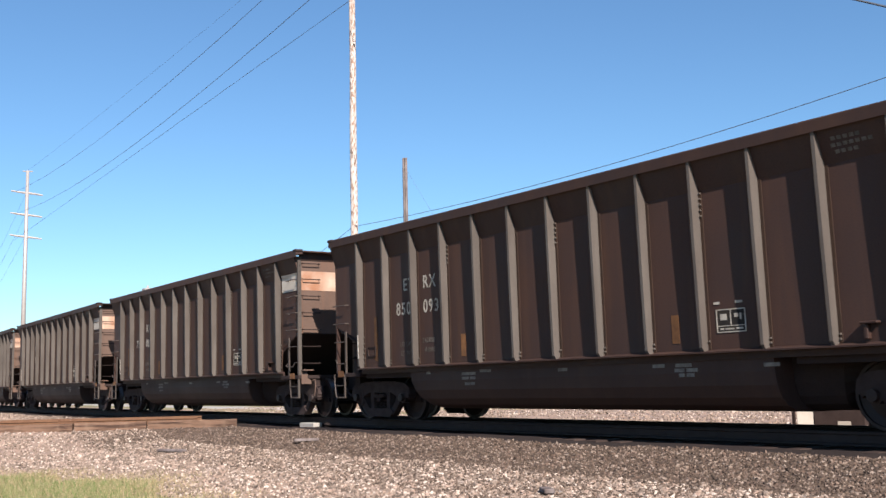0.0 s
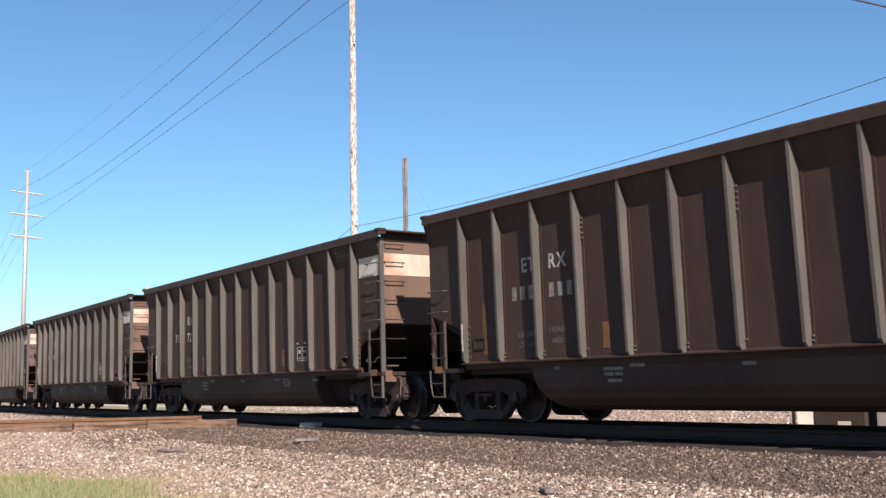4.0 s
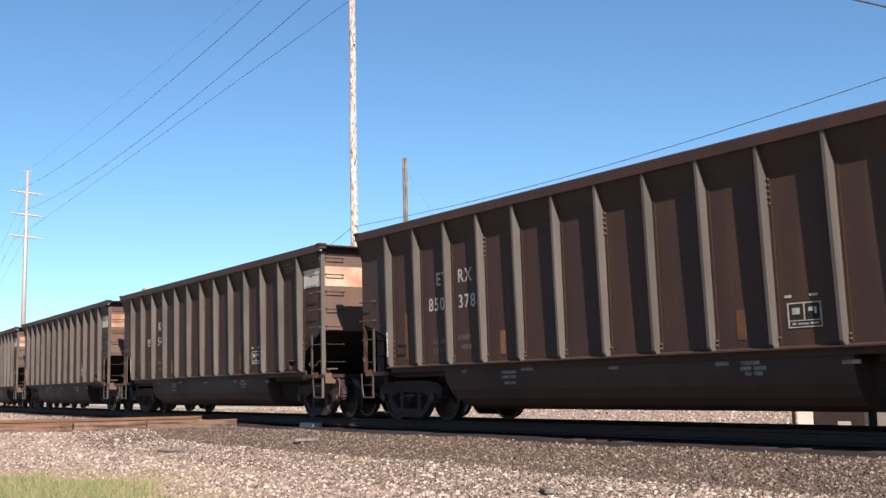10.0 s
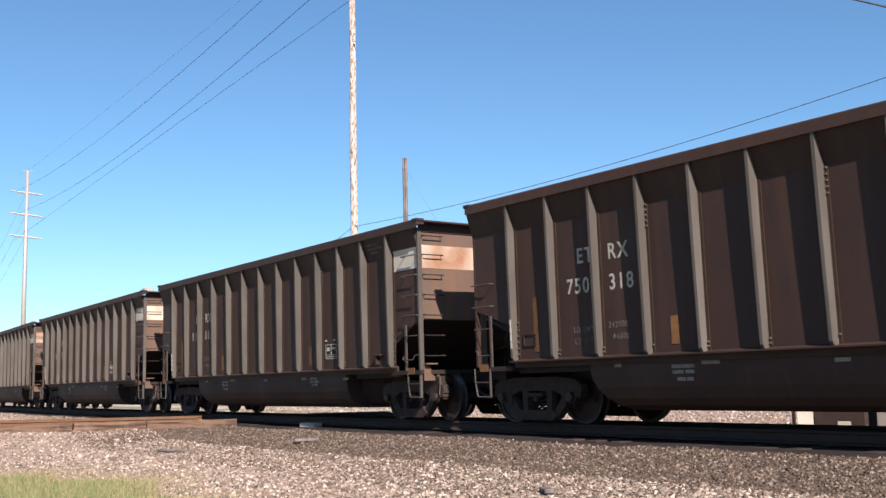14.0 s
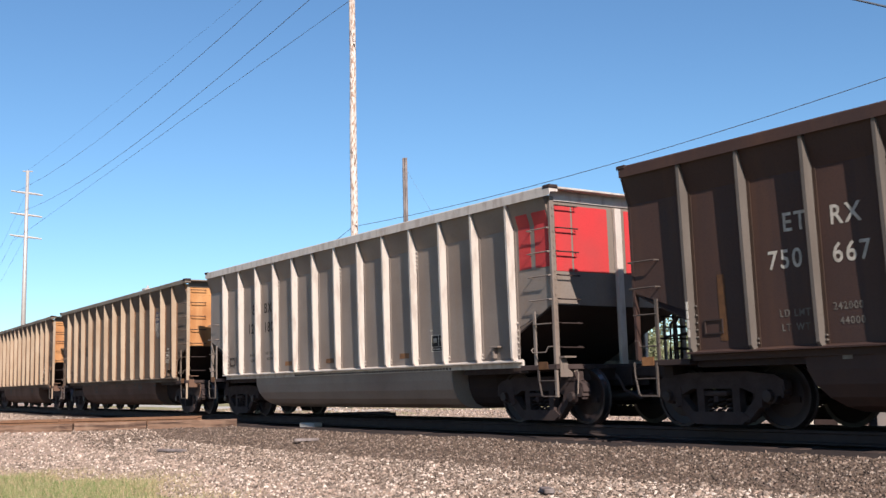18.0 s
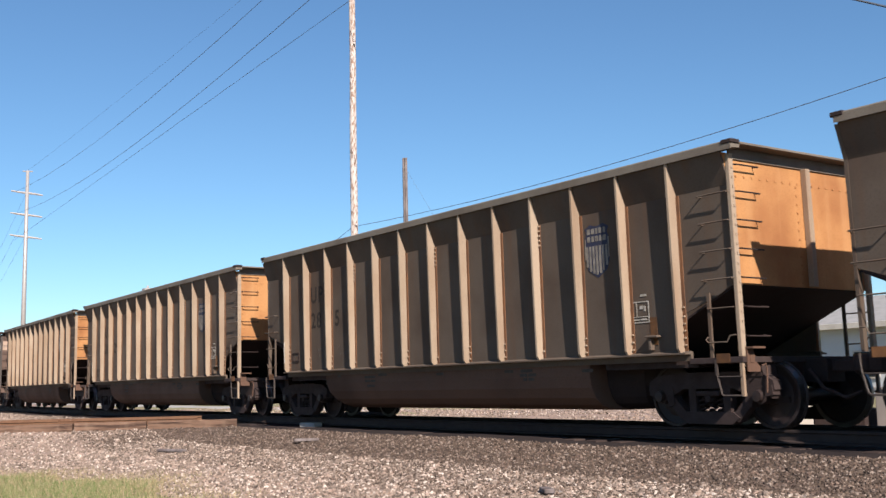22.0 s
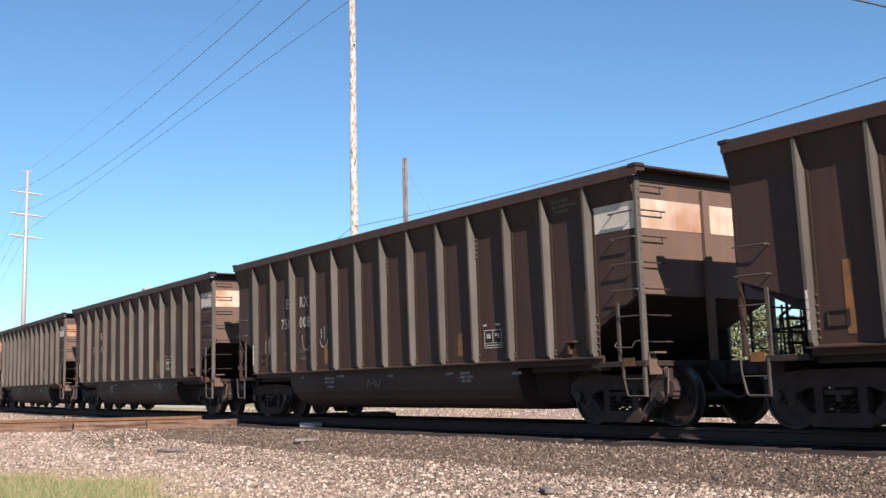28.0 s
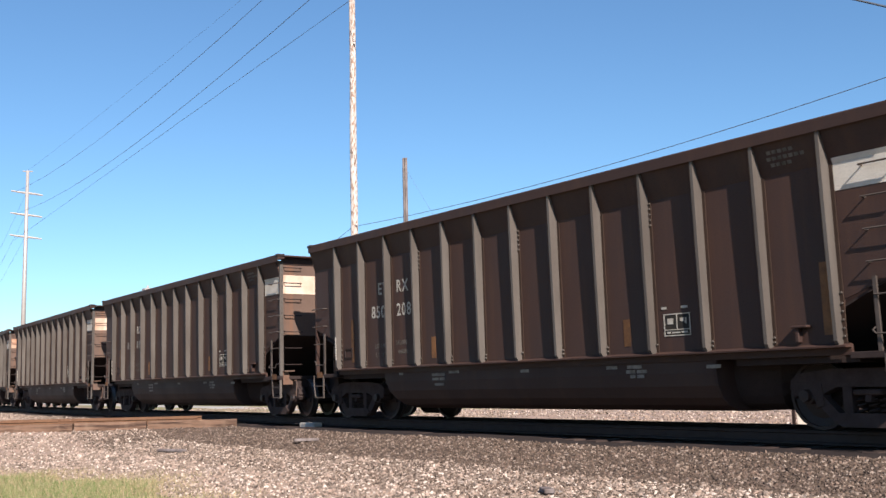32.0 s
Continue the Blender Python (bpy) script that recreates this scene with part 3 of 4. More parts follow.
    tube(bm, [(7.14, -1.515, 0.96), (7.13, -1.52, 0.76), (7.06, -1.53, 0.5), (7.02, -1.53, 0.47), (6.7, -1.53, 0.47)], 0.015, 5)
    tube(bm, [(7.12, -1.52, 0.72), (6.7, -1.52, 0.72)], 0.01, 5)
    box(bm, 6.68, 6.71, -1.535, -1.505, 0.46, 0.95)
    g["rear_step"] = mesh_of("stirrup", bm, M["grab"])
    # coupler: shank, head and hanging hose
    bm = bmesh.new()
    box(bm, 7.3, 7.95, -0.08, 0.08, 0.76, 0.92, bevel=0.02)
    box(bm, 7.85, 8.13, -0.17, 0.16, 0.72, 0.98, bevel=0.05)
    tube(bm, [(7.4, -0.45, 0.8), (7.6, -0.45, 0.55), (7.9, -0.4, 0.42), (8.12, -0.35, 0.5)], 0.025, 6)
    g["coupler"] = mesh_of("coupler", bm, M["cast"])
    # bogie
    bm = bmesh.new()
    box(bm, -0.2, 0.2, -0.9, 0.9, 0.42, 0.62, bevel=0.03)
    for y in (-1.0, 1.0):
        box(bm, -0.2, 0.2, y - 0.13, y + 0.13, 0.46, 0.53, bevel=0.015)
        box(bm, -0.04, 0.04, y - 0.12, y + 0.12, 0.38, 0.458)
    g["bolster"] = mesh_of("bogie", bm, M["cast"])
    bm = bmesh.new()
    y0, y1 = -1.09, -0.93
    plate(bm, [(-1.14, 0.54), (-1.12, 0.66), (-0.98, 0.74), (-0.5, 0.79), (0.5, 0.79), (0.98, 0.74), (1.12, 0.66), (1.14, 0.54), (1.06, 0.46), (0.7, 0.46), (0.45, 0.56), (-0.45, 0.56), (-0.7, 0.46), (-1.06, 0.46)], y0, y1)
    for s in (-1, 1):
        plate(bm, [(s * 0.36, 0.15), (s * 0.5, 0.1), (s * 0.9, 0.5), (s * 0.76, 0.56)], y0 + 0.01, y1 - 0.01)
        plate(bm, [(s * 0.25, 0.16), (s * 0.37, 0.16), (s * 0.38, 0.62), (s * 0.25, 0.62)], y0 + 0.015, y1 - 0.015)
        plate(bm, [(s * 0.64, 0.34), (s * 0.66, 0.6), (s * 1.1, 0.6), (s * 1.12, 0.47), (s * 1.0, 0.45), (s * 0.78, 0.46), (s * 0.75, 0.3)], y0 - 0.01, y1 + 0.01)
        plate(bm, [(s * (0.89 + 0.22 * math.sin(radians(a))), 0.53 + 0.22 * math.cos(radians(a))) for a in range(-40, 121, 20)], y0 + 0.012, y1 - 0.005)
        bmesh.ops.create_cone(bm, cap_ends=True, segments=14, radius1=0.085, radius2=0.07, depth=0.06, matrix=Matrix.Translation((s * 0.89, y0 - 0.03, 0.457)) @ Matrix.Rotation(math.pi / 2, 4, "X"))
    plate(bm, [(-0.54, 0.16), (-0.4, 0.07), (0.4, 0.07), (0.54, 0.16), (0.42, 0.24), (-0.42, 0.24)], y0 - 0.01, y1 + 0.01)
    g["side_frame"] = mesh_of("side_frame", bm, M["cast"])
    bm = bmesh.new()
    for sx in (-0.16, 0.0, 0.16):
        pts = [(sx + 0.06 * math.cos(a * 0.9), -1.0 + 0.06 * math.sin(a * 0.9), 0.22 + 0.0095 * a) for a in range(22)]
        tube(bm, pts, 0.016, 4)
    g["springs"] = mesh_of("spring_nest", bm, M["black"])
    # brake gear on the platform at one end
    bm = bmesh.new()
    tube(bm, [(-6.75, -0.75, 1.2), (-6.2, -0.75, 1.2)], 0.17, 12)
    tube(bm, [(-6.95, 0.3, 1.28), (-6.1, 0.3, 1.28)], 0.22, 12)
    box(bm, -6.7, -6.35, -0.4, -0.1, 0.98, 1.42, bevel=0.03)
    tube(bm, [(-6.9, -0.95, 1.0), (-6.9, -0.95, 1.35), (-6.6, -0.8, 1.4)], 0.025, 6)
    tube(bm, [(-6.3, -1.0, 1.0), (-6.3, -1.0, 1.45)], 0.03, 6)
    box(bm, -6.45, -5.2, -0.03, 0.03, 0.95, 1.62)
    box(bm, -6.62, -6.45, -0.5, 0.5, 0.95, 1.1, bevel=0.02)
    for y in (-1.1, 0.75, 1.2):
        tube(bm, [(-6.98, y, 0.98), (-6.95, y, 1.5), (-6.6, y + 0.05, 1.72)], 0.022, 6)
    tube(bm, [(-7.0, -1.2, 1.32), (-6.6, -0.9, 1.36), (-6.15, -0.9, 1.36), (-5.9, -0.6, 1.15)], 0.018, 6)
    tube(bm, [(-6.5, -0.25, 1.42), (-6.5, -0.25, 1.6), (-6.2, -0.2, 1.62)], 0.03, 6)
    for x in (-6.72, -6.22):
        box(bm, x - 0.02, x + 0.02, -0.95, -0.55, 0.97, 1.22)
    g["brake"] = mesh_of("brake_gear", bm, M["black"])
    # black boxes added to close off most of the end opening
    bm = bmesh.new()
    box(bm, -6.72, -6.22, -1.12, -0.5, 0.98, 1.6, bevel=0.03)
    box(bm, -6.9, -6.2, -0.5, 0.9, 0.98, 1.3, bevel=0.03)
    box(bm, -6.7, -6.2, -1.2, 1.2, 1.66, 1.9)
    g["filler"] = mesh_of("equipment_locker", bm, M["black"])
    bm = bmesh.new()
    for z, x0, x1 in ((3.56, 5.3, 5.72), (3.48, 5.28, 5.8), (3.4, 5.32, 5.62)):
        x = x0
        while x < x1:
            loft(bm, [[(xx, -NEAR - (zz - 3.3) * 0.3146 - d, zz) for xx, d in ((x, 0.002), (x, 0.006), (x + 0.06, 0.006), (x + 0.06, 0.002))] for zz in (z, z + 0.045)])
            x += 0.085
    g["top_stencil"] = mesh_of("top_stencil", bm, M["letter_faint"])
    # handrail across the end platform, a loop handle and a bracket low on the side
    bm = bmesh.new()
    for y in (-0.95, -0.55, -0.15, 0.25, 0.65, 1.05):
        tube(bm, [(-7.03, y, 0.97), (-7.03, y, 1.66)], 0.016, 5)
    for z in (1.3, 1.62):
        tube(bm, [(-7.03, -1.3, z), (-7.03, 1.3, z)], 0.014, 5)
    for k in range(7):
        tube(bm, [(-6.8, -1.15 + 0.36 * k, 0.97), (-6.8, -1.15 + 0.36 * k, 1.8)], 0.022, 5)
    for z in (1.14, 1.46, 1.7):
        tube(bm, [(-6.8, -1.2, z), (-6.8, 1.3, z)], 0.02, 5)
    g["handrail"] = mesh_of("platform_handrail", bm, M["black"])
    bm = bmesh.new()
    for x0, x1, z0, z1 in ((-5.98, -5.66, 1.3, 1.318), (-5.98, -5.66, 1.482, 1.5), (-5.98, -5.962, 1.318, 1.482), (-5.678, -5.66, 1.318, 1.482)):
        box(bm, x0, x1, -NEAR - 0.02, -NEAR, z0, z1)
    g["loop"] = mesh_of("placard_holder", bm, M["black"])
    bm = bmesh.new()
    box(bm, 5.5, 5.56, -1.54, -NEAR, 1.12, 1.3, bevel=0.01)
    box(bm, 5.46, 5.7, -1.56, -NEAR, 1.3, 1.335, bevel=0.01)
    g["small_bracket"] = mesh_of("step_bracket", bm, M[body])
    bm = bmesh.new()
    for y in (-0.8, 0.8):
        box(bm, -1.15, 1.15, y - 0.02, y + 0.02, 0.36, 0.44)
    box(bm, -0.5, -0.4, -0.85, 0.85, 0.3, 0.5, bevel=0.02)
    box(bm, 0.4, 0.5, -0.85, 0.85, 0.3, 0.5, bevel=0.02)
    g["brake_beam"] = mesh_of("brake_beam", bm, M["black"])
    bm = bmesh.new()
    lathe(bm, [(0.02, -1.17), (0.075, -1.165), (0.085, -1.1), (0.11, -1.09), (0.11, -0.95), (0.08, -0.94), (0.08, -0.83), (0.12, -0.82), (0.13, -0.8), (0.3, -0.765), (0.4, -0.79), (0.405, -0.82), (0.447, -0.82), (0.457, -0.74), (0.462, -0.725), (0.484, -0.71), (0.484, -0.69), (0.42, -0.685), (0.4, -0.715), (0.2, -0.69), (0.13, -0.66), (0.085, -0.64), (0.08, 0.0)])
    geo = bmesh.ops.duplicate(bm, geom=bm.verts[:] + bm.edges[:] + bm.faces[:])
    bmesh.ops.scale(bm, vec=(1, -1, 1), verts=[v for v in geo["geom"] if isinstance(v, bmesh.types.BMVert)])
    g["wheelset"] = mesh_of("wheelset", bm, M["wheel"])
    g["wheelset"].materials.append(M["tread"])
    for k, p in enumerate(g["wheelset"].polygons):
        if 0.449 < math.hypot(p.center.x, p.center.z) < 0.463:
            p.material_index = 1
    g["floor"] = mesh_of("floor_sheet", a_box(-5.2, 5.2, -1.39, 1.39, 0.96, 0.985), M["black"])
    # markings
    if kind == "dark":
        lie = [(-NEAR - 0.002, 2.95), (-NEAR - 0.005, 2.95), (-NEAR - 0.005, 3.298), (-NEAR - 0.026, 3.36), (-NEAR - 0.022, 3.361), (-NEAR - 0.002, 3.3)]
        g["patch_side"] = mesh_of("white_patch", loft(bmesh.new(), [[(x, y, z) for y, z in lie] for x in (6.2, 7.09)]), M["white"])
        g["patch_end"] = mesh_of("white_band", a_box(HALF + 0.002, HALF + 0.006, -1.395, 1.395, 2.95, 3.40), M["rusty_white"])
    if kind == "silver":
        lie = [(-NEAR - 0.002, 2.58), (-NEAR - 0.006, 2.58), (-NEAR - 0.006, 3.298), (-NEAR - 0.071, 3.5), (-NEAR - 0.066, 3.501), (-NEAR - 0.002, 3.3)]
        for key, x0, x1 in (("red_side_a", 6.27, 6.58), ("red_side_b", 6.7, 7.06)):
            g[key] = mesh_of("red_panel", loft(bmesh.new(), [[(x, y, z) for y, z in lie] for x in (x0, x1)]), M["red"])
        for key, y0, y1 in (("red_end_a", -1.36, -1.02), ("red_end_b", -0.98, -0.2), ("red_end_c", 0.2, 0.98), ("red_end_d", 1.02, 1.36)):
            g[key] = mesh_of("red_panel", a_box(HALF + 0.002, HALF + 0.006, y0, y1, 2.5, 3.6), M["red"])
        bm = bmesh.new()
        for k, (z, wd) in enumerate(((3.38, 0.3), (3.22, 0.26), (3.05, 0.3), (2.97, 0.34), (2.89, 0.3), (2.81, 0.34), (2.73, 0.3))):
            for j in range(4):
                box(bm, HALF + 0.008, HALF + 0.011, 0.45 + wd * j / 4, 0.45 + wd * (j + 0.75) / 4, z, z + (0.11 if k < 2 else 0.04))
        g["end_marks"] = mesh_of("end_stencil", bm, M["white"])
    if kind == "tan":
        bm = bmesh.new()
        for j in range(16):
            box(bm, HALF, HALF + 0.012, -1.32 + 0.165 * j, -1.295 + 0.165 * j, 3.42, 3.445)
        for y in (-1.36, -0.04, 0.24, 1.34):
            for j in range(12):
                box(bm, HALF, HALF + 0.012, y, y + 0.022, 2.0 + 0.125 * j, 2.022 + 0.125 * j)
        g["rivets"] = mesh_of("rivet_row", bm, M["tan_end"])
    g["lamp_patch"] = mesh_of("orange_placard", a_box(6.74, 6.97, -1.53, -1.522, 0.905, 1.03), M["orange"])
    bm = bmesh.new()
    for k in range(4):
        z = 1.27 + 0.125 * k
        loft(bm, [[(RIBS[0] + x, -1.5912 - (zz - 1.2) * 0.0156 - d, zz) for x, d in ((-0.012, 0.0), (-0.012, 0.006), (0.022, 0.006), (0.022, 0.0))] for zz in (z, z + 0.112)])
    g["reflector"] = mesh_of("reflector_strip", bm, M["white"])
    g["bar"] = mesh_of("reflector_bar", a_box(-0.2, -0.06, -NEAR - 0.006, -NEAR - 0.002, 1.2, 1.6) if kind != "silver" else a_box(-0.24, 0.1, -NEAR - 0.006, -NEAR - 0.002, 1.22, 1.32), M["orange"])
    g["tall_bar"] = mesh_of("reflector_bar", a_box(-0.17, -0.05, -NEAR - 0.006, -NEAR - 0.002, 1.2, 2.1), M["orange"])
    bm = bmesh.new()
    lm = M["letter"]
    for a in ((0, .5, 0, .018), (0, .5, .36, .378), (0, .018, .018, .36), (.482, .5, .018, .36), (.241, .256, .1, .36), (.018, .482, .1, .113),
              (.07, .18, .2, .3), (.31, .38, .24, .3), (.4, .43, .2, .3), (.06, .12, .045, .075), (.15, .3, .045, .07), (.33, .45, .045, .075), (-.03, .07, .46, .5), (.34, .46, .46, .5)):
        box(bm, 3.24 + a[0], 3.24 + a[1], -NEAR - 0.008, -NEAR - 0.004, 1.31 + a[2] * 0.84, 1.31 + a[3] * 0.84)
    g["data_box"] = mesh_of("stencil_panel", bm, lm)
    g["data_back"] = mesh_of("panel_ground", a_box(3.24, 3.74, -NEAR - 0.0035, -NEAR - 0.001, 1.31, 1.628), M["letter_dark"])
    bm = bmesh.new()
    rng = random.Random(5)
    for x0, x1, zz in ((-4.75, -4.3, 1.5), (-4.7, -4.3, 1.36), (-3.85, -3.35, 1.52), (-3.75, -3.4, 1.38)):
        x = x0
        while x < x1:
            w = rng.uniform(0.015, 0.035)
            box(bm, x, x + w, -NEAR - 0.004, -NEAR - 0.001, zz, zz + 0.07)
            x += w + rng.uniform(0.03, 0.06)
    g["small_marks"] = mesh_of("small_stencil", bm, M["small_mark" if kind != "dark" else "letter_faint"])
    bm = bmesh.new()
    for x0, zz, w in ((-3.9, 0.9, 0.14), (-2.75, 0.86, 0.42), (-2.74, 0.78, 0.2), (-2.5, 0.78, 0.16), (-2.66, 0.68, 0.16), (-2.48, 0.68, 0.12), (-2.2, 0.9, 0.32), (-0.1, 0.87, 0.22), (1.98, 0.87, 0.23), (2.42, 0.87, 0.3), (2.4, 0.8, 0.18), (2.62, 0.8, 0.2), (2.48, 0.73, 0.1), (2.62, 0.73, 0.14), (3.95, 0.84, 0.25)):
        box(bm, x0, x0 + w, -1.438, -1.432, zz, zz + 0.05)
    g["tub_marks"] = mesh_of("tub_stencil", bm, M["letter_mid" if kind == "dark" else "small_mark"])
    if kind == "tan":
        ol = [(0, .3), (.06, .12), (.27, 0), (.48, .12), (.54, .3), (.54, .62), (.5, .7), (.54, .78), (.42, .84), (.27, .8), (.12, .84), (0, .78), (.04, .7), (0, .62)]
        g["shield"] = mesh_of("shield", plate(bmesh.new(), [(4.19 + x, 2.28 + z) for x, z in ol], -NEAR - 0.005, -NEAR - 0.002), M["blue"])
        bm = bmesh.new()
        for k in range(7):
            lift = (0.16, 0.09, 0.05, 0.03, 0.05, 0.09, 0.16)[k]
            box(bm, 4.213 + .072 * k, 4.258 + .072 * k, -NEAR - 0.009, -NEAR - 0.006, 2.3 + lift, 2.78)
        for k in range(2):
            loft(bm, [[(4.19 + x, -NEAR - d, 2.28 + z) for x, z in ((.0 + .52 * k, .3), (.0 + .52 * k, .62), (.02 + .52 * k, .62), (.02 + .52 * k, .3))] for d in (0.006, 0.009)])
        for r, (z, ws) in enumerate(((2.97, (.08, .08, .06, .08, .06)), (2.85, (.08, .07, .08, .06, .09)))):
            x = 4.25
            for w in ws:
                box(bm, x, x + w * 0.8, -NEAR - 0.009, -NEAR - 0.006, z, z + 0.085)
                x += w + 0.015
        g["shield_bars"] = mesh_of("shield_stripes", bm, M["letter_mid"])
    return g


FLIP_X = Matrix.Rotation(math.pi, 4, "Z")


def mirrored(me):
    """The same mesh for the far side."""
    c = me.copy()
    c.transform(Matrix.Diagonal((1, -1, 1, 1)))
    c.flip_normals()
    return c


def build_wagon(kind, label):
    g = wagon_meshes(kind)
    far = {k: mirrored(g[k]) for k in ("side", "chord", "sill", "corner_cap", "corner_post", "rear_post", "grab_side", "ladder", "stirrup", "side_bracket", "grab_end", "rear_step", "lamp_patch")}
    w = thing("hopper_wagon", label, "railway wagon", "wagons of the train")
    I = Matrix.Identity(4)
    for me in (g["side"], far["side"]):
        part("side_sheet", me, None, w)
    for k, x in enumerate(RIBS):
        part("rib", g["rib_foot" if k in (0, 12) else "rib_head" if k in (3, 6, 9) else "rib_mixed" if kind == "tan" else "rib"], None, w, m=Matrix.Translation((x, 0, 0)))
        part("rib", g["rib"], None, w, m=Matrix.Translation((x, 0, 0)) @ FLIP_X)
    for me in (g["chord"], far["chord"]):
        part("top_chord", me, None, w)
    for me in (g["sill"], far["sill"]):
        part("side_sill", me, None, w)
    part("tub", g["tub"], None, w)
    part("tub_end", g["tub_end"], None, w, "set-back tub end blackened to stand for shade")
    part("brake_gear", g["brake"], None, w)
    part("floor_sheet", g["floor"], None, w)
    part("platform_handrail", g["handrail"], None, w)
    part("placard_holder", g["loop"], None, w)
    part("step_bracket", g["small_bracket"], None, w)
    part("centre_sill", g["centre_sill"], None, w)
    BACK = Matrix.Translation((HALF - REAR, 0, 0)) @ FLIP_X
    for turn, at in ((I, I), (FLIP_X, BACK)):
        for key, nm in (("end_chord", "end_chord"), ("end", "end_sheet"), ("slope", "slope_sheet"), ("end_post", "end_post"), ("end_sill", "end_sill"), ("coupler", "coupler")):
            part(nm, g[key], None, w, m=at if key in ("end", "slope", "end_post") else turn)
        for src in (g, far):
            for key, nm in (("corner_cap", "corner_cap"), ("corner_post" if turn is I else "rear_post", "corner_post"), ("ladder", "ladder"), ("stirrup" if turn is I else "rear_step", "stirrup"), ("side_bracket", "step_bracket")):
                if key == "side_bracket" and turn is not I:
                    continue
                part(nm, src[key], None, w, m=turn if key == "corner_cap" else at)
        # rungs: a full ladder at one corner of each end, two at the other
        for z in (2.03, 2.42, 2.81, 3.2):
            part("grab_iron", g["grab_side"], None, w, m=at @ Matrix.Translation((0, 0, z)))
        for z in (1.25, 1.64, 2.03, 2.42, 2.81, 3.2, 3.57):
            part("grab_iron", g["grab_end"], None, w, m=at @ Matrix.Translation((0, 0, z)))
        for z in (2.03, 2.42):
            part("grab_iron", far["grab_side"], None, w, m=at @ Matrix.Translation((0, 0, z)))
        for src in (g, far):
            part("orange_placard", src["lamp_patch"], None, w, "orange placard", m=at)
    if kind == "dark":
        part("white_patch", g["patch_side"], None, w, "chalky white painted patch")
        part("white_band", g["patch_end"], None, w, "white painted band bleeding rust")
    if kind == "silver":
        for key in ("red_side_a", "red_side_b", "red_end_a", "red_end_b", "red_end_c", "red_end_d"):
            part("red_panel", g[key], None, w, "faded red painted panel")
        part("end_stencil", g["end_marks"], None, w, "white stencilled lines")["kind"] = "stuff"
    if kind == "dark":
        part("top_stencil", g["top_stencil"], None, w)["kind"] = "stuff"
    if kind == "tan":
        part("equipment_locker", g["filler"], None, w)
        part("rivet_row", g["rivets"], None, w)["kind"] = "stuff"
    part("reflector_strip", g["reflector"], None, w, "white reflector strip")
    for b in {"dark": (0, 3, 8, 12), "silver": (3, 5, 8), "tan": (11,)}[kind]:
        part("reflector_bar", g["tall_bar" if b in (0, 12) else "bar"], None, w, "faded orange reflector bar", m=Matrix.Translation((RIBS[b] + {0: 0.62, 12: -0.06}.get(b, 0.6), 0, 0)))
    panel = part("stencil_panel", g["data_box"], None, w, "white stencilled panel", m=Matrix.Translation((1.75 if kind == "tan" else (0.28 if kind == "silver" else 0), 0, 0.22 if kind == "tan" else 0)))
    if kind != "tan":
        part("panel_ground", g["data_back"], None, panel, "black painted ground of the panel")
    if kind == "dark":
        for text, x, z in (("LD", -4.74, 1.46), ("LMT", -4.52, 1.46), ("LT", -4.72, 1.28), ("WT", -4.5, 1.28), ("242000", -3.95, 1.5), ("44000", -3.87, 1.32)):
            part("weight_stencil", letters(text, 0.13, M["letter_faint"]), None, w, m=Matrix.Translation((x, -NEAR - 0.004, z)))["kind"] = "stuff"
    else:
        part("small_stencil", g["small_marks"], None, w)["kind"] = "stuff"
    if kind != "silver":
        part("tub_stencil", g["tub_marks"], None, w)["kind"] = "stuff"
    else:
        bm = bmesh.new()
        for k in range(64):
            box(bm, -2.2 + 0.1 * k, -2.16 + 0.1 * k, -1.48, -1.464, 0.965, 1.0)
        part("bolt_row", bm, M["cast"], w)["kind"] = "stuff"
    if kind == "tan":
        s = part("shield", g["shield"], None, w, "faded blue shield")
        part("shield_stripes", g["shield_bars"], None, s, "faded white stripes")
    for sx in (-6.17, 6.17):
        b = part("bogie", g["bolster"], None, w, "dusty cast steel bogie", m=Matrix.Translation((sx, 0, 0)))
        part("side_frame", g["side_frame"], None, b)
        part("side_frame", g["side_frame"], None, b, m=FLIP_X)
        part("spring_nest", g["springs"], None, b)
        part("spring_nest", g["springs"], None, b, m=FLIP_X)
        part("brake_beam", g["brake_beam"], None, b)
        for ax in (-0.89, 0.89):
            part("wheelset", g["wheelset"], None, b, m=Matrix.Translation((ax, 0, 0.457)))
    return w


def letters(text, size, mat, cache={}):
    """Lettering as a thin mesh, standing in the x, z plane and read from the near side."""
    key = (text, size, mat.name)
    if key not in cache:
        cu = bpy.data.curves.new("lettering", "FONT")
        cu.body, cu.size, cu.extrude, cu.offset = text, size, 0.001, 0.009 if size > 0.4 else 0.005 if size > 0.15 else 0.002
        cu.space_character = 1.22
        ob = bpy.data.objects.new("lettering", cu)
        scene.collection.objects.link(ob)
        dg = bpy.context.evaluated_depsgraph_get()
        me = bpy.data.meshes.new_from_object(ob.evaluated_get(dg))
        bpy.data.objects.remove(ob)
        bpy.data.curves.remove(cu)
        me.transform(Matrix.Diagonal((0.9, 1, 1, 1)))
        me.transform(pose(0, 0, 0, 90, 0, 0))
        me.materials.clear()
        me.materials.append(mat)
        cache[key] = me
    return cache[key]


WAGON_LABELS = dict(dark="dark brown steel coal hopper wagon with white end band", silver="weathered silver aluminium coal hopper wagon with a red end",
                    tan="rust-stained tan coal hopper wagon with cream ribs")
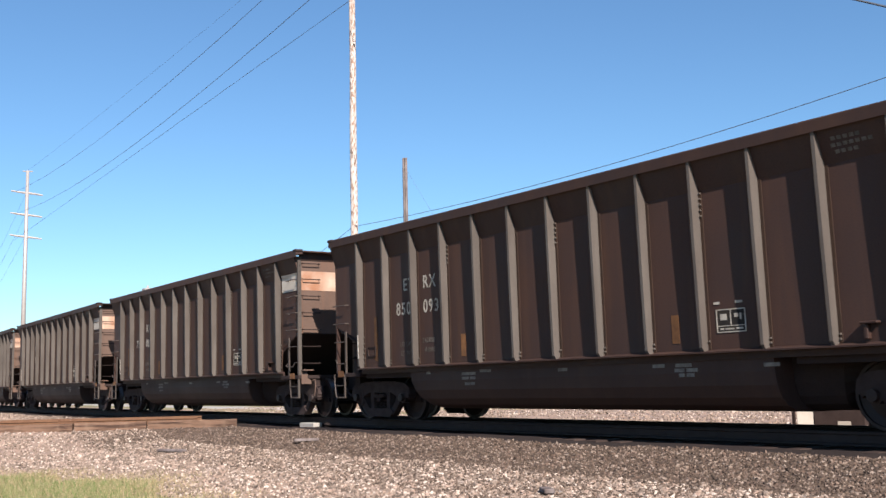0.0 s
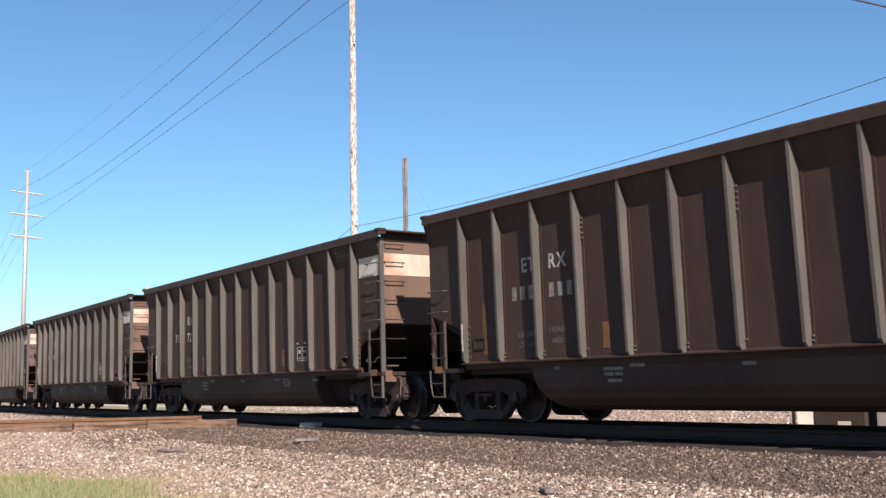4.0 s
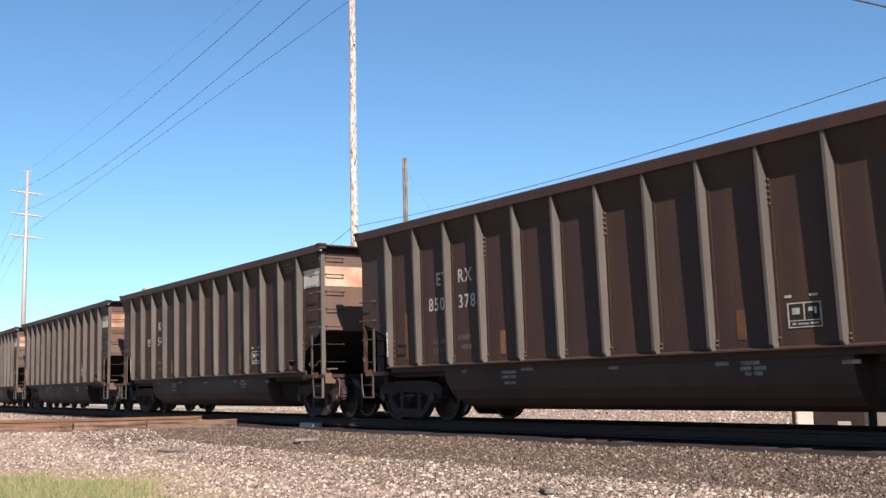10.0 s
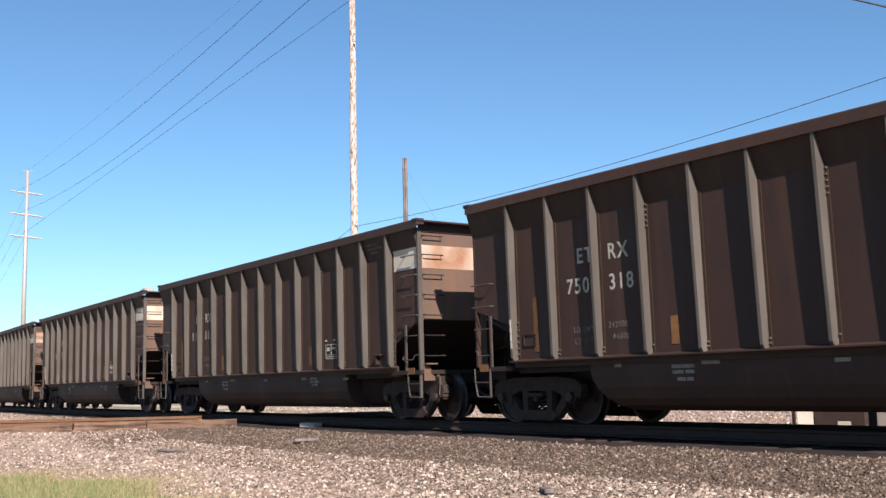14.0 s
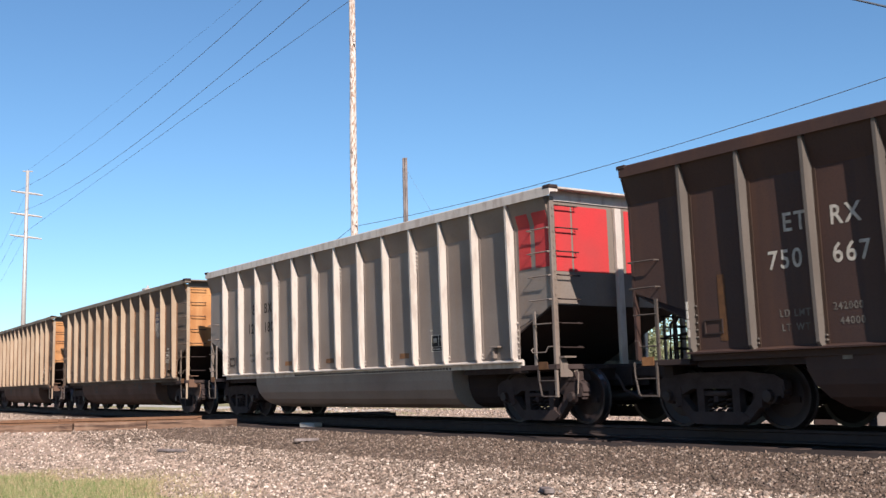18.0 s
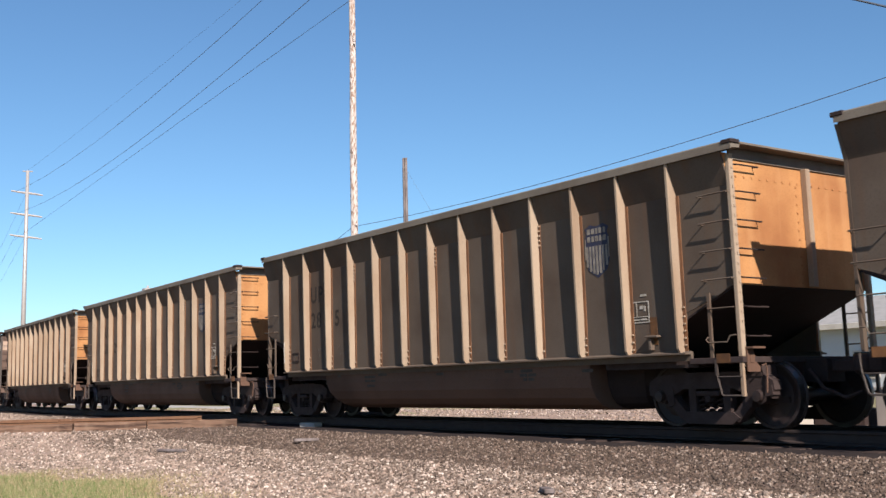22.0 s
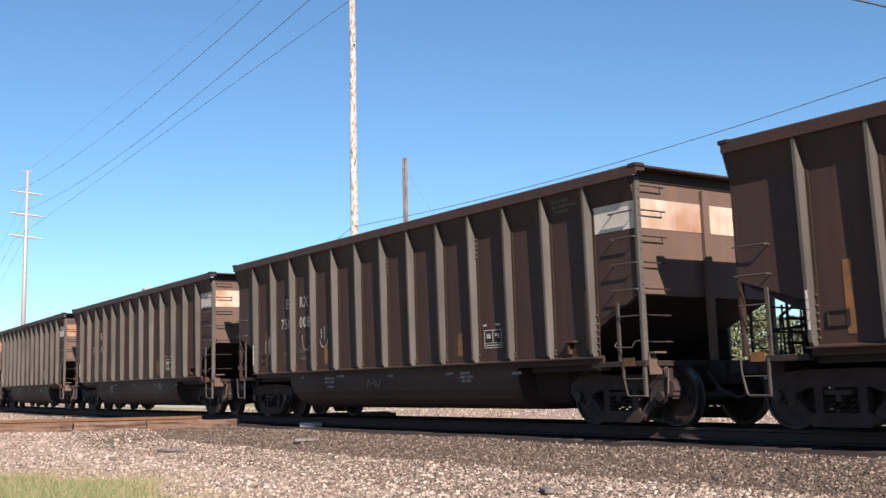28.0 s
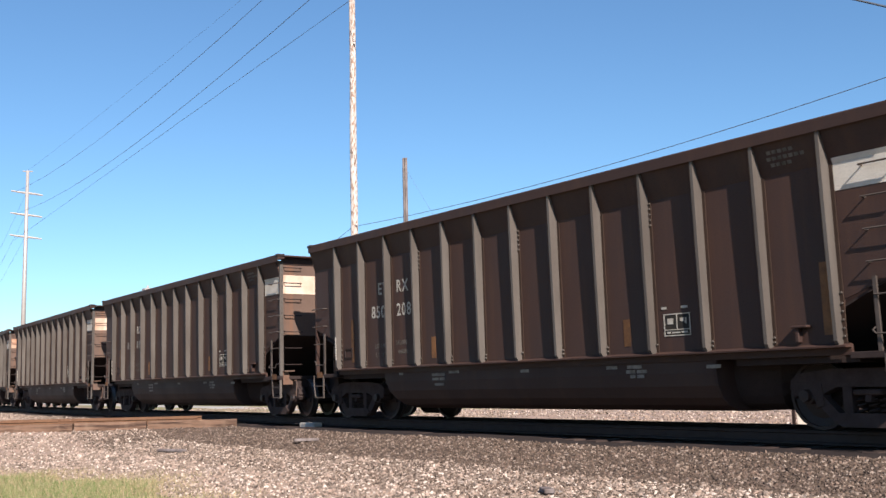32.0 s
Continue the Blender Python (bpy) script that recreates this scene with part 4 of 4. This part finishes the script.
# reporting marks and numbers in running order; an empty number is too faint to read
MARKS = ["", "850 093", "750 084", "750 017", "", "750 725", "850 610", "850 095", "750 092", "850 378", "850 546", "750 128", "750 318", "", "850 180", "750 667",
         "120 180", "28 080", "28 011", "28 5", "28 290", "28 269", "", "750 700", "750 008", "750 196", "850 637", "850 208", "", "", "", "", ""]
KINDS = ["dark"] * 16 + ["silver"] + ["tan"] * 5 + ["dark"] * 11
for num, kind in zip(MARKS, KINDS):
    for text in num.split():
        letters(text, 0.48 if kind == "tan" else 0.34, M["letter" if kind == "dark" else "letter_worn"])
for text, size, mat in (("UP", 0.5, "letter_worn"), ("ET", 0.34, "letter"), ("RX", 0.34, "letter"), ("BN", 0.34, "letter_worn"), ("BX", 0.34, "letter_worn")):
    letters(text, size, M[mat])
letters("ETRX", 0.2, M["letter"])
for num, kind in zip(MARKS, KINDS):
    if kind == "dark" and num:
        letters(num.replace(" ", ""), 0.2, M["letter"])
first = {}
wagons = []
for i, kind in enumerate(KINDS):
    if kind not in first:
        first[kind] = build_wagon(kind, WAGON_LABELS[kind])
        w = first[kind]
    else:
        w = copy_thing(first[kind], Matrix.Identity(4))
    wagons.append(w)
for i, (w, kind, num) in enumerate(zip(wagons, KINDS, MARKS)):
    yy = -NEAR - 0.004
    if kind == "tan":
        mat, size = M["letter_worn"], 0.5
        rows = [("UP", -5.08, 2.6, size), (num.split(" ")[0], -5.05, 2.03, 0.48), (num.split(" ")[1], -3.95, 2.03, 0.48)]
    else:
        mat = M["letter"] if kind == "dark" else M["letter_worn"]
        a, b = num.split(" ") if num else ("", "")
        mk = "BNBX" if kind == "silver" else "ETRX"
        rows = [(mk[:2], -4.6, 2.55, 0.34), (mk[2:], -3.9, 2.55, 0.34), (a, -4.86, 2.08, 0.34), (b, -3.9, 2.08, 0.34)]
    for text, x, z, size in rows:
        if text:
            part("lettering", letters(text, size, mat), None, w, m=Matrix.Translation((x, yy, z)))
        elif kind == "dark":
            bm = bmesh.new()
            for k in range(3):
                box(bm, 0.22 * k, 0.22 * k + 0.12, -0.001, 0.001, 0, 0.23)
            part("lettering", bm, M["letter_mid"], w, m=Matrix.Translation((x, yy, z)))


def chalk(w, y, *strokes, mat="letter_mid"):
    """Chalked strokes on a wagon's side, each a run of points in x and z."""
    bm = bmesh.new()
    for st in strokes:
        tube(bm, [(x, 0, z) for x, z in st], 0.011 if y == FACE else 0.016, 4)
    bmesh.ops.scale(bm, vec=(1, 0.15, 1), verts=bm.verts)
    part("chalk_scrawl", bm, M[mat], w, "chalked white scrawl", m=Matrix.Translation((0, y, 0)))["kind"] = "stuff"


def arc(x, z, rx, rz, a0, a1, n=10):
    return [(x + rx * math.cos(radians(a0 + (a1 - a0) * k / n)), z + rz * math.sin(radians(a0 + (a1 - a0) * k / n))) for k in range(n + 1)]


scrawl = random.Random(11)


def squiggle(x, z, width, height, n):
    return [(x + width * k / n + scrawl.uniform(-0.03, 0.03), z + height * ((k % 2) + scrawl.uniform(-0.3, 0.3))) for k in range(n + 1)]


for w, kind, num in zip(wagons, KINDS, MARKS):
    if kind == "dark" and num:
        for text, z in (("ETRX", 3.46), (num.replace(" ", ""), 3.24)):
            part("end_lettering", letters(text, 0.2, M["letter"]), None, w, m=pose(HALF + 0.011, 1.0, z, 0, 0, 90))
FACE, BELLY = -NEAR - 0.004, -1.436
smile = wagons[24]
chalk(smile, FACE, arc(-3.55, 1.75, 0.2, 0.2, 180, 360), [(-3.75, 1.75), (-3.76, 1.9)], [(-3.35, 1.75), (-3.33, 1.92)], mat="letter")
chalk(smile, FACE, [(-2.83, 1.78), (-2.84, 2.0)], [(-2.7, 1.76), (-2.69, 2.04)], arc(-2.72, 1.75, 0.18, 0.17, 180, 360), mat="letter")
chalk(smile, FACE, squiggle(-5.75, 1.55, 0.42, 0.3, 30), squiggle(-5.72, 1.6, 0.38, 0.2, 22), squiggle(-5.74, 1.66, 0.4, 0.24, 34), squiggle(-5.7, 1.5, 0.36, 0.2, 26), mat="letter")
chalk(smile, BELLY, squiggle(-0.9, 0.7, 0.5, 0.14, 7))
chalk(wagons[23], BELLY, squiggle(-1.0, 0.7, 0.6, 0.12, 8))
scrawled = wagons[7]
chalk(scrawled, FACE, arc(-1.72, 1.65, 0.15, 0.26, 70, 285))
chalk(scrawled, FACE, arc(-0.95, 1.6, 0.1, 0.13, 165, 385))
chalk(scrawled, FACE, arc(-4.9, 1.5, 0.09, 0.13, 60, 300), [(-4.72, 1.75), (-4.7, 1.42)], arc(-4.62, 1.5, 0.06, 0.08, 90, -180), [(-4.58, 1.58), (-4.57, 1.38)])
chalk(scrawled, FACE, [(4.55, 2.0), (4.36, 1.96), (4.34, 1.8)], arc(4.4, 1.68, 0.1, 0.13, 110, -130))
chalk(scrawled, FACE, arc(4.72, 1.74, 0.08, 0.16, 0, 360, 14), [(4.95, 1.9), (5.02, 1.95), (5.02, 1.58)], [(4.94, 1.58), (5.1, 1.58)])
chalk(scrawled, FACE, [(5.46, 1.95), (5.46, 1.62)], arc(5.39, 1.62, 0.07, 0.08, 0, -150), [(5.56, 1.55), (5.58, 1.95), (5.86, 2.05)], [(5.57, 1.78), (5.7, 1.8)], [(5.86, 2.05), (5.88, 1.95)])
chalk(scrawled, BELLY, [(2.84, 0.92), (3.14, 0.9)], [(2.88, 0.92), (2.9, 0.72), (2.86, 0.5)], arc(2.98, 0.62, 0.1, 0.12, 120, -60), [(3.17, 0.5), (3.19, 0.51)])
chalk(scrawled, BELLY, [(3.34, 0.94), (3.4, 0.52)], [(3.62, 0.94), (3.66, 0.54)], [(3.36, 0.73), (3.64, 0.76)], [(3.76, 0.56), (3.78, 0.57)])
chalk(scrawled, BELLY, *[squiggle(-1.75 + 0.38 * k, 0.55 + 0.03 * (k % 2), 0.3, 0.2, 4 + k % 3) for k in range(6)], arc(-0.35, 0.68, 0.12, 0.16, 90, 400), [(-1.72, 0.85), (-1.68, 0.5)])
chalk(scrawled, BELLY, *[squiggle(-3.5 + 0.25 * k, 0.56, 0.2, 0.16, 4) for k in range(3)])
part("yellow_patch", mesh_of("yellow_patch", a_box(RIBS[0] + 0.4, RIBS[0] + 0.8, -NEAR - 0.006, -NEAR - 0.002, 1.54, 1.76), M["yellow"]), None, wagons[18], "faded yellow patch")


# ---- poles, wires and distance ----
def wire(name, a, b, sag, r, label):
    a, b = Vector(a), Vector(b)
    pts = [a.lerp(b, k / 24) - Vector((0, 0, sag * 4 * (k / 24) * (1 - k / 24))) for k in range(25)]
    return thing(name, label, "cable", data=mesh_of(name, tube(bmesh.new(), pts, r, 5), M["cable"]))


def wood_pole(x, y, h, r0, r1, mat, label):
    p = thing("utility_pole", label, "utility pole", m=Matrix.Translation((x, y, -0.7)))
    bm = bmesh.new()
    n = 14
    tube(bm, [(0.02 * math.sin(k * 1.3), 0, h * k / n) for k in range(n + 1)], [r0 + (r1 - r0) * k / n for k in range(n + 1)], 12)
    part("shaft", bm, M[mat], p, smooth=True)
    return p


tall = wood_pole(-40.8, 24.0, 21.0, 0.195, 0.14, "wood", "tall bare wooden utility pole with peeling pale surface")
for z in (7.9, 16.3):
    part("insulator", tube(bmesh.new(), [(0.1, 0, z + 0.7), (0.28, -0.05, z + 0.72)], 0.04, 6), M["steel"], tall)
short = wood_pole(-52.0, 34.1, 14.9, 0.16, 0.12, "wood_grey", "short grey wooden pole with a split top")
part("splice_board", a_box(0.1, 0.2, -0.08, 0.08, 8.0, 14.9, bevel=0.01), M["wood_grey"], short)
wire("guy_wire", (-51.9, 34.1, 13.6), (-46.5, 38.0, 2.0), 0.0, 0.006, "thin steel guy wire from a pole top")

pylon = thing("steel_pylon", "slender galvanised steel pole with three pairs of arms", "pylon", m=Matrix.Translation((-143, 34.6, -0.6)))
part("shaft", tube(bmesh.new(), [(0, 0, 0), (0, 0, 15), (0, 0, 30.4)], [0.36, 0.28, 0.2], 12), M["steel"], pylon, smooth=True)
for z in (27.4, 24.5, 21.6):
    for s in (-1, 1):
        part("arm", tube(bmesh.new(), [(0, 0, z), (0.22 * s, 0.92 * s, z - 0.08 * s), (0.45 * s, 1.9 * s, z - 0.22 * s)], [0.16, 0.13, 0.1], 6), M["steel"], pylon)
part("cap", tube(bmesh.new(), [(-0.2, -0.6, 30.3), (0.2, 0.6, 30.3)], 0.08, 6), M["steel"], pylon)
WIRE = "overhead power cable against the sky"
for z0, end, sag in ((26.9, (-63.2, 25.0, 24.4), 3.0), (24.0, (-55.6, 23.6, 22.3), 4.0), (20.5, (-48.1, 28.9, 22.2), 0.0)):
    a, b = Vector((-143.4, 33.2, z0)), Vector(end)
    wire("power_cable", a, a + (b - a) * 1.9, sag, 0.015, WIRE)
wire("ground_cable", (-143, 34.6, 29.8), (0, 29, 30.5), 0.8, 0.008, "thin overhead ground wire against the sky")
for z0 in (26.9, 24.0, 21.1):
    wire("power_cable", (-143.4, 34.6, z0), (-330, 60, z0 - 5), 3.0, 0.014, WIRE)
wire("service_cable", (-40.6, 24.0, 7.85), (12, 26.08, 12.0), 1.45, 0.012, "black service cable strung above the train")
wire("service_cable", (-40.95, 24.0, 7.85), (-75, 32, 5.8), 0.3, 0.012, "black service cable strung from the tall pole")
wire("drop_cable", (-26, 25, 16.2), (4.85, 25, -0.5), 0.0, 0.03, "thick dark stay cable overhead")

# beside the far rail: a post, a white-painted board, a switch machine and a relay box
post = thing("marker_post", "thin dark steel post standing on the far gravel", "post", m=Matrix.Translation((-13.2, 17.65, -0.3)))
part("shaft", a_box(-0.035, 0.035, -0.02, 0.02, 0, 1.1, bevel=0.005), M["black"], post)
board = thing("white_board", "white-painted board standing on the far gravel", "sign board", m=pose(-13.0, 17.9, -0.3, 0, 0, 35))
part("panel", a_box(-0.25, 0.25, -0.015, 0.015, 0.0, 0.75, bevel=0.004), M["white"], board)
machine = thing("switch_machine", "low grey steel switch machine with a white plate", "railway equipment", m=pose(-12.0, 17.6, -0.3, 0, 0, 8))
part("housing", a_box(-0.55, 0.5, -0.25, 0.25, 0.06, 0.42, bevel=0.04), M["cast"], machine)
part("lid", a_box(-0.35, 0.3, -0.2, 0.2, 0.42, 0.5, bevel=0.02), M["steel"], machine)
part("base_plate", a_box(-0.75, 0.7, -0.3, 0.3, 0, 0.06), M["tie"], machine)
part("white_plate", a_box(-0.05, 0.2, -0.262, -0.252, 0.1, 0.18), M["white"], machine, "white plate")
relay = thing("relay_box", "pale grey relay box on the far gravel", "railway equipment", m=pose(-11.0, 17.7, -0.3, 0, 0, 5))
part("cabinet", a_box(-0.3, 0.3, -0.25, 0.25, 0.05, 0.75, bevel=0.02), M["steel"], relay)
part("cap", a_box(-0.34, 0.34, -0.29, 0.29, 0.75, 0.8, bevel=0.01), M["steel"], relay)
slab = thing("concrete_block", "small grey concrete block beside the near rail", "concrete block", m=pose(-22.4, 11.95, -0.28, 0, 0, 2))
part("block", a_box(-0.33, 0.33, -0.12, 0.12, 0, 0.16, bevel=0.015), M["asphalt"], slab)
for x, y, r, l in ((-21.7, 8.3, 20, 0.8), (-9.6, 8.2, -30, 0.35), (-19.5, 10.3, 70, 0.5)):
    plank = thing("timber_scrap", "weathered splinter of timber lying on the stones", "timber", m=pose(x, y, float(ground_z(x, y)) + 0.05, 0, 0, r))
    part("board", a_box(-l / 2, l / 2, -0.06, 0.06, -0.02, 0.035, bevel=0.01), M["wood_grey"], plank)


# ---- beyond the line: a small house, hedge and trees ----
def foliage(bm, centre, radii, count, leaf, rng):
    """Leaves scattered over uneven clumps."""
    c = Vector(centre)
    clumps = [(Vector([rng.gauss(0, 0.45) * r for r in radii]), rng.uniform(0.25, 0.5)) for _ in range(14)]
    for _ in range(count):
        o, s = rng.choice(clumps)
        d = Vector([rng.gauss(0, 1) for _ in range(3)]).normalized() * s * rng.uniform(0.7, 1.05)
        p = c + o + Vector((d.x * radii[0], d.y * radii[1], d.z * radii[2]))
        u = Vector([rng.gauss(0, 1) for _ in range(3)]).normalized()
        w = u.orthogonal().normalized()
        v = [bm.verts.new(p + u * leaf), bm.verts.new(p + w * leaf * 0.6), bm.verts.new(p - u * leaf), bm.verts.new(p - w * leaf * 0.6)]
        bm.faces.new(v)
    return bm


def tree(x, y, h, spread, seed, label, leaf=0.14, count=2600):
    rng = random.Random(seed)
    t = thing("tree", label, "tree", m=Matrix.Translation((x, y, -0.4)))
    bm = bmesh.new()
    tube(bm, [(0, 0, 0), (0.1, 0, h * 0.3), (0, 0.1, h * 0.65)], [0.2, 0.14, 0.06], 8)
    for k in range(6):
        a = k * 1.05 + rng.uniform(-0.3, 0.3)
        tube(bm, [(0.05, 0, h * 0.3), (math.cos(a) * spread * 0.4, math.sin(a) * spread * 0.4, h * 0.5), (math.cos(a) * spread * 0.7, math.sin(a) * spread * 0.7, h * rng.uniform(0.6, 0.8))], [0.08, 0.05, 0.02], 5)
    part("trunk", bm, M["bark"], t)
    part("crown", foliage(bmesh.new(), (0, 0, h * 0.66), (spread, spread, h * 0.36), count, leaf, rng), M["leaf"], t)


def build_house():
    h = thing("house", "small pale blue house with a white-edged low roof", "house", m=pose(-25.6, 44.0, -0.4))
    bm = bmesh.new()
    for z in range(17):
        box(bm, -5.5, 5.5, -0.02 - 0.004 * (z % 2), 0.1, 0.2 * z, 0.2 * z + 0.2)
    box(bm, -5.5, -5.3, 0.1, 8, 0, 3.4)
    box(bm, 5.3, 5.5, 0.1, 8, 0, 3.4)
    box(bm, -5.3, 5.3, 7.8, 8, 0, 3.4)
    wall = part("wall", bm, M["wall"], h)
    wall["kind"] = "stuff"
    bm = bmesh.new()
    loft(bm, [[(x, -0.6, 3.35), (x, 4, 4.9), (x, 8.6, 3.35), (x, 8.6, 3.55), (x, 4, 5.1), (x, -0.6, 3.55)] for x in (-6.0, 6.0)])
    roof = part("roof", bm, M["roof"], h, "grey shingle roof")
    part("fascia", a_box(-6.0, 6.0, -0.66, -0.605, 3.3, 3.56, bevel=0.01), M["white"], roof, "white fascia board")
    part("door", a_box(-1.0, 0.0, -0.1, -0.03, 0.05, 2.1, bevel=0.01), M["white"], h, "white door")
    for x in (-3.8, 2.4):
        win = part("window", a_box(x, x + 1.3, -0.1, -0.03, 1.0, 2.3, bevel=0.01), M["white"], h, "white window frame")
        part("pane", a_box(x + 0.08, x + 1.22, -0.108, -0.101, 1.08, 2.22), M["glass"], win)


build_house()
tree(-28.0, 56.0, 5.6, 2.8, 3, "small leafy tree behind the house")
tree(-36.5, 50.5, 5.0, 2.0, 4, "small leafy tree beside the house", 0.12, 3200)
tree(-24.5, 58.5, 6.4, 2.6, 5, "small leafy tree behind the house", 0.13, 3600)
for i, (x, y, h, sp) in enumerate(((-40.0, 50.0, 5.4, 2.4), (-45.5, 52.0, 5.8, 2.8), (-51.5, 53.0, 5.4, 2.8), (-58.0, 56.0, 5.6, 2.8), (-64.0, 55.0, 5.2, 2.6), (-70.5, 57.0, 5.6, 2.8), (-77.0, 56.0, 5.4, 2.8))):
    tree(x, y, h, sp, 30 + i, "broad leafy tree beside the house", 0.12, 4200)
for i, (x, y, h, s) in enumerate(((-39.5, 46.0, 3.2, 1.9), (-42.5, 47.5, 2.6, 1.7), (-36.0, 41.5, 2.0, 1.2), (-33.0, 41.0, 2.5, 1.2), (-46.0, 48.0, 3.4, 2.2), (-50.0, 49.0, 3.2, 2.2), (-54.5, 50.0, 3.4, 2.4), (-59.0, 51.0, 3.2, 2.3), (-64.0, 51.0, 3.4, 2.4))):
    shrub = tagged(new("shrub", mesh_of("shrub", foliage(bmesh.new(), (x, y, h * 0.5 - 0.4), (s, s, h * 0.55), 3600, 0.1, random.Random(20 + i)), M["leaf"])), "dense yellow-green shrub standing on the grass", "shrub", "shrubs by the house")
lamp = thing("distant_mast", "slender pale mast with a small crosshead far off", "mast", m=Matrix.Translation((-112.2, 40.0, -0.5)))
part("shaft", tube(bmesh.new(), [(0, 0, 0), (0, 0, 12.6)], [0.2, 0.12], 8), M["steel"], lamp)
part("crosshead", a_box(-0.5, 0.5, -0.5, 0.5, 11.9, 12.3, bevel=0.05), M["steel"], lamp)


# ---- movement: the train rolls east, each wheelset turning under its wagon ----
TIMES = (0, 6, 8, 10, 12, 13, 17, 19, 20, 21.7, 23, 28, 32)
REACH = (-20.22, 58.15, 84.33, 110.38, 136.65, 149.74, 202.24, 228.4, 241.32, 263.6, 280.73, 346.7, 399.5)


def run(t):
    return float(np.interp(t, TIMES, REACH))


def motions():
    for i, w in enumerate(wagons):
        rows = []
        for k in range(65):
            t = 0.5 * k
            x = run(t) - (i - 1) * PITCH + 7.325
            a, b = x - 6.17, x + 6.17
            ya, yb = TRACK_Y + bend(a), TRACK_Y + bend(b)
            rows.append((t, pose(x, (ya + yb) / 2, 0, 0, 0, math.degrees(math.atan2(yb - ya, b - a)))))
        walk(w, rows)
    turns = [(k / FPS, (run(k / FPS) - REACH[0]) / 0.457) for k in range(32 * FPS + 1)]
    # the wheelsets all turn alike: one set of keys for the leading and one for the trailing axle of a bogie
    keyed = {}
    for w in wagons:
        for b in w.children:
            for ws in b.children:
                if ws.name.startswith("wheelset"):
                    at = ws.location.copy()
                    end = at.x > 0
                    if end not in keyed:
                        walk(ws, [(t, Matrix.Translation(at) @ Matrix.Rotation(a, 4, "Y")) for t, a in turns])
                        keyed[end] = ws.animation_data
                    else:
                        ws.rotation_mode = "QUATERNION"
                        ws.animation_data_create()
                        ws.animation_data.action = keyed[end].action
                        ws.animation_data.action_slot = keyed[end].action_slot


motions()
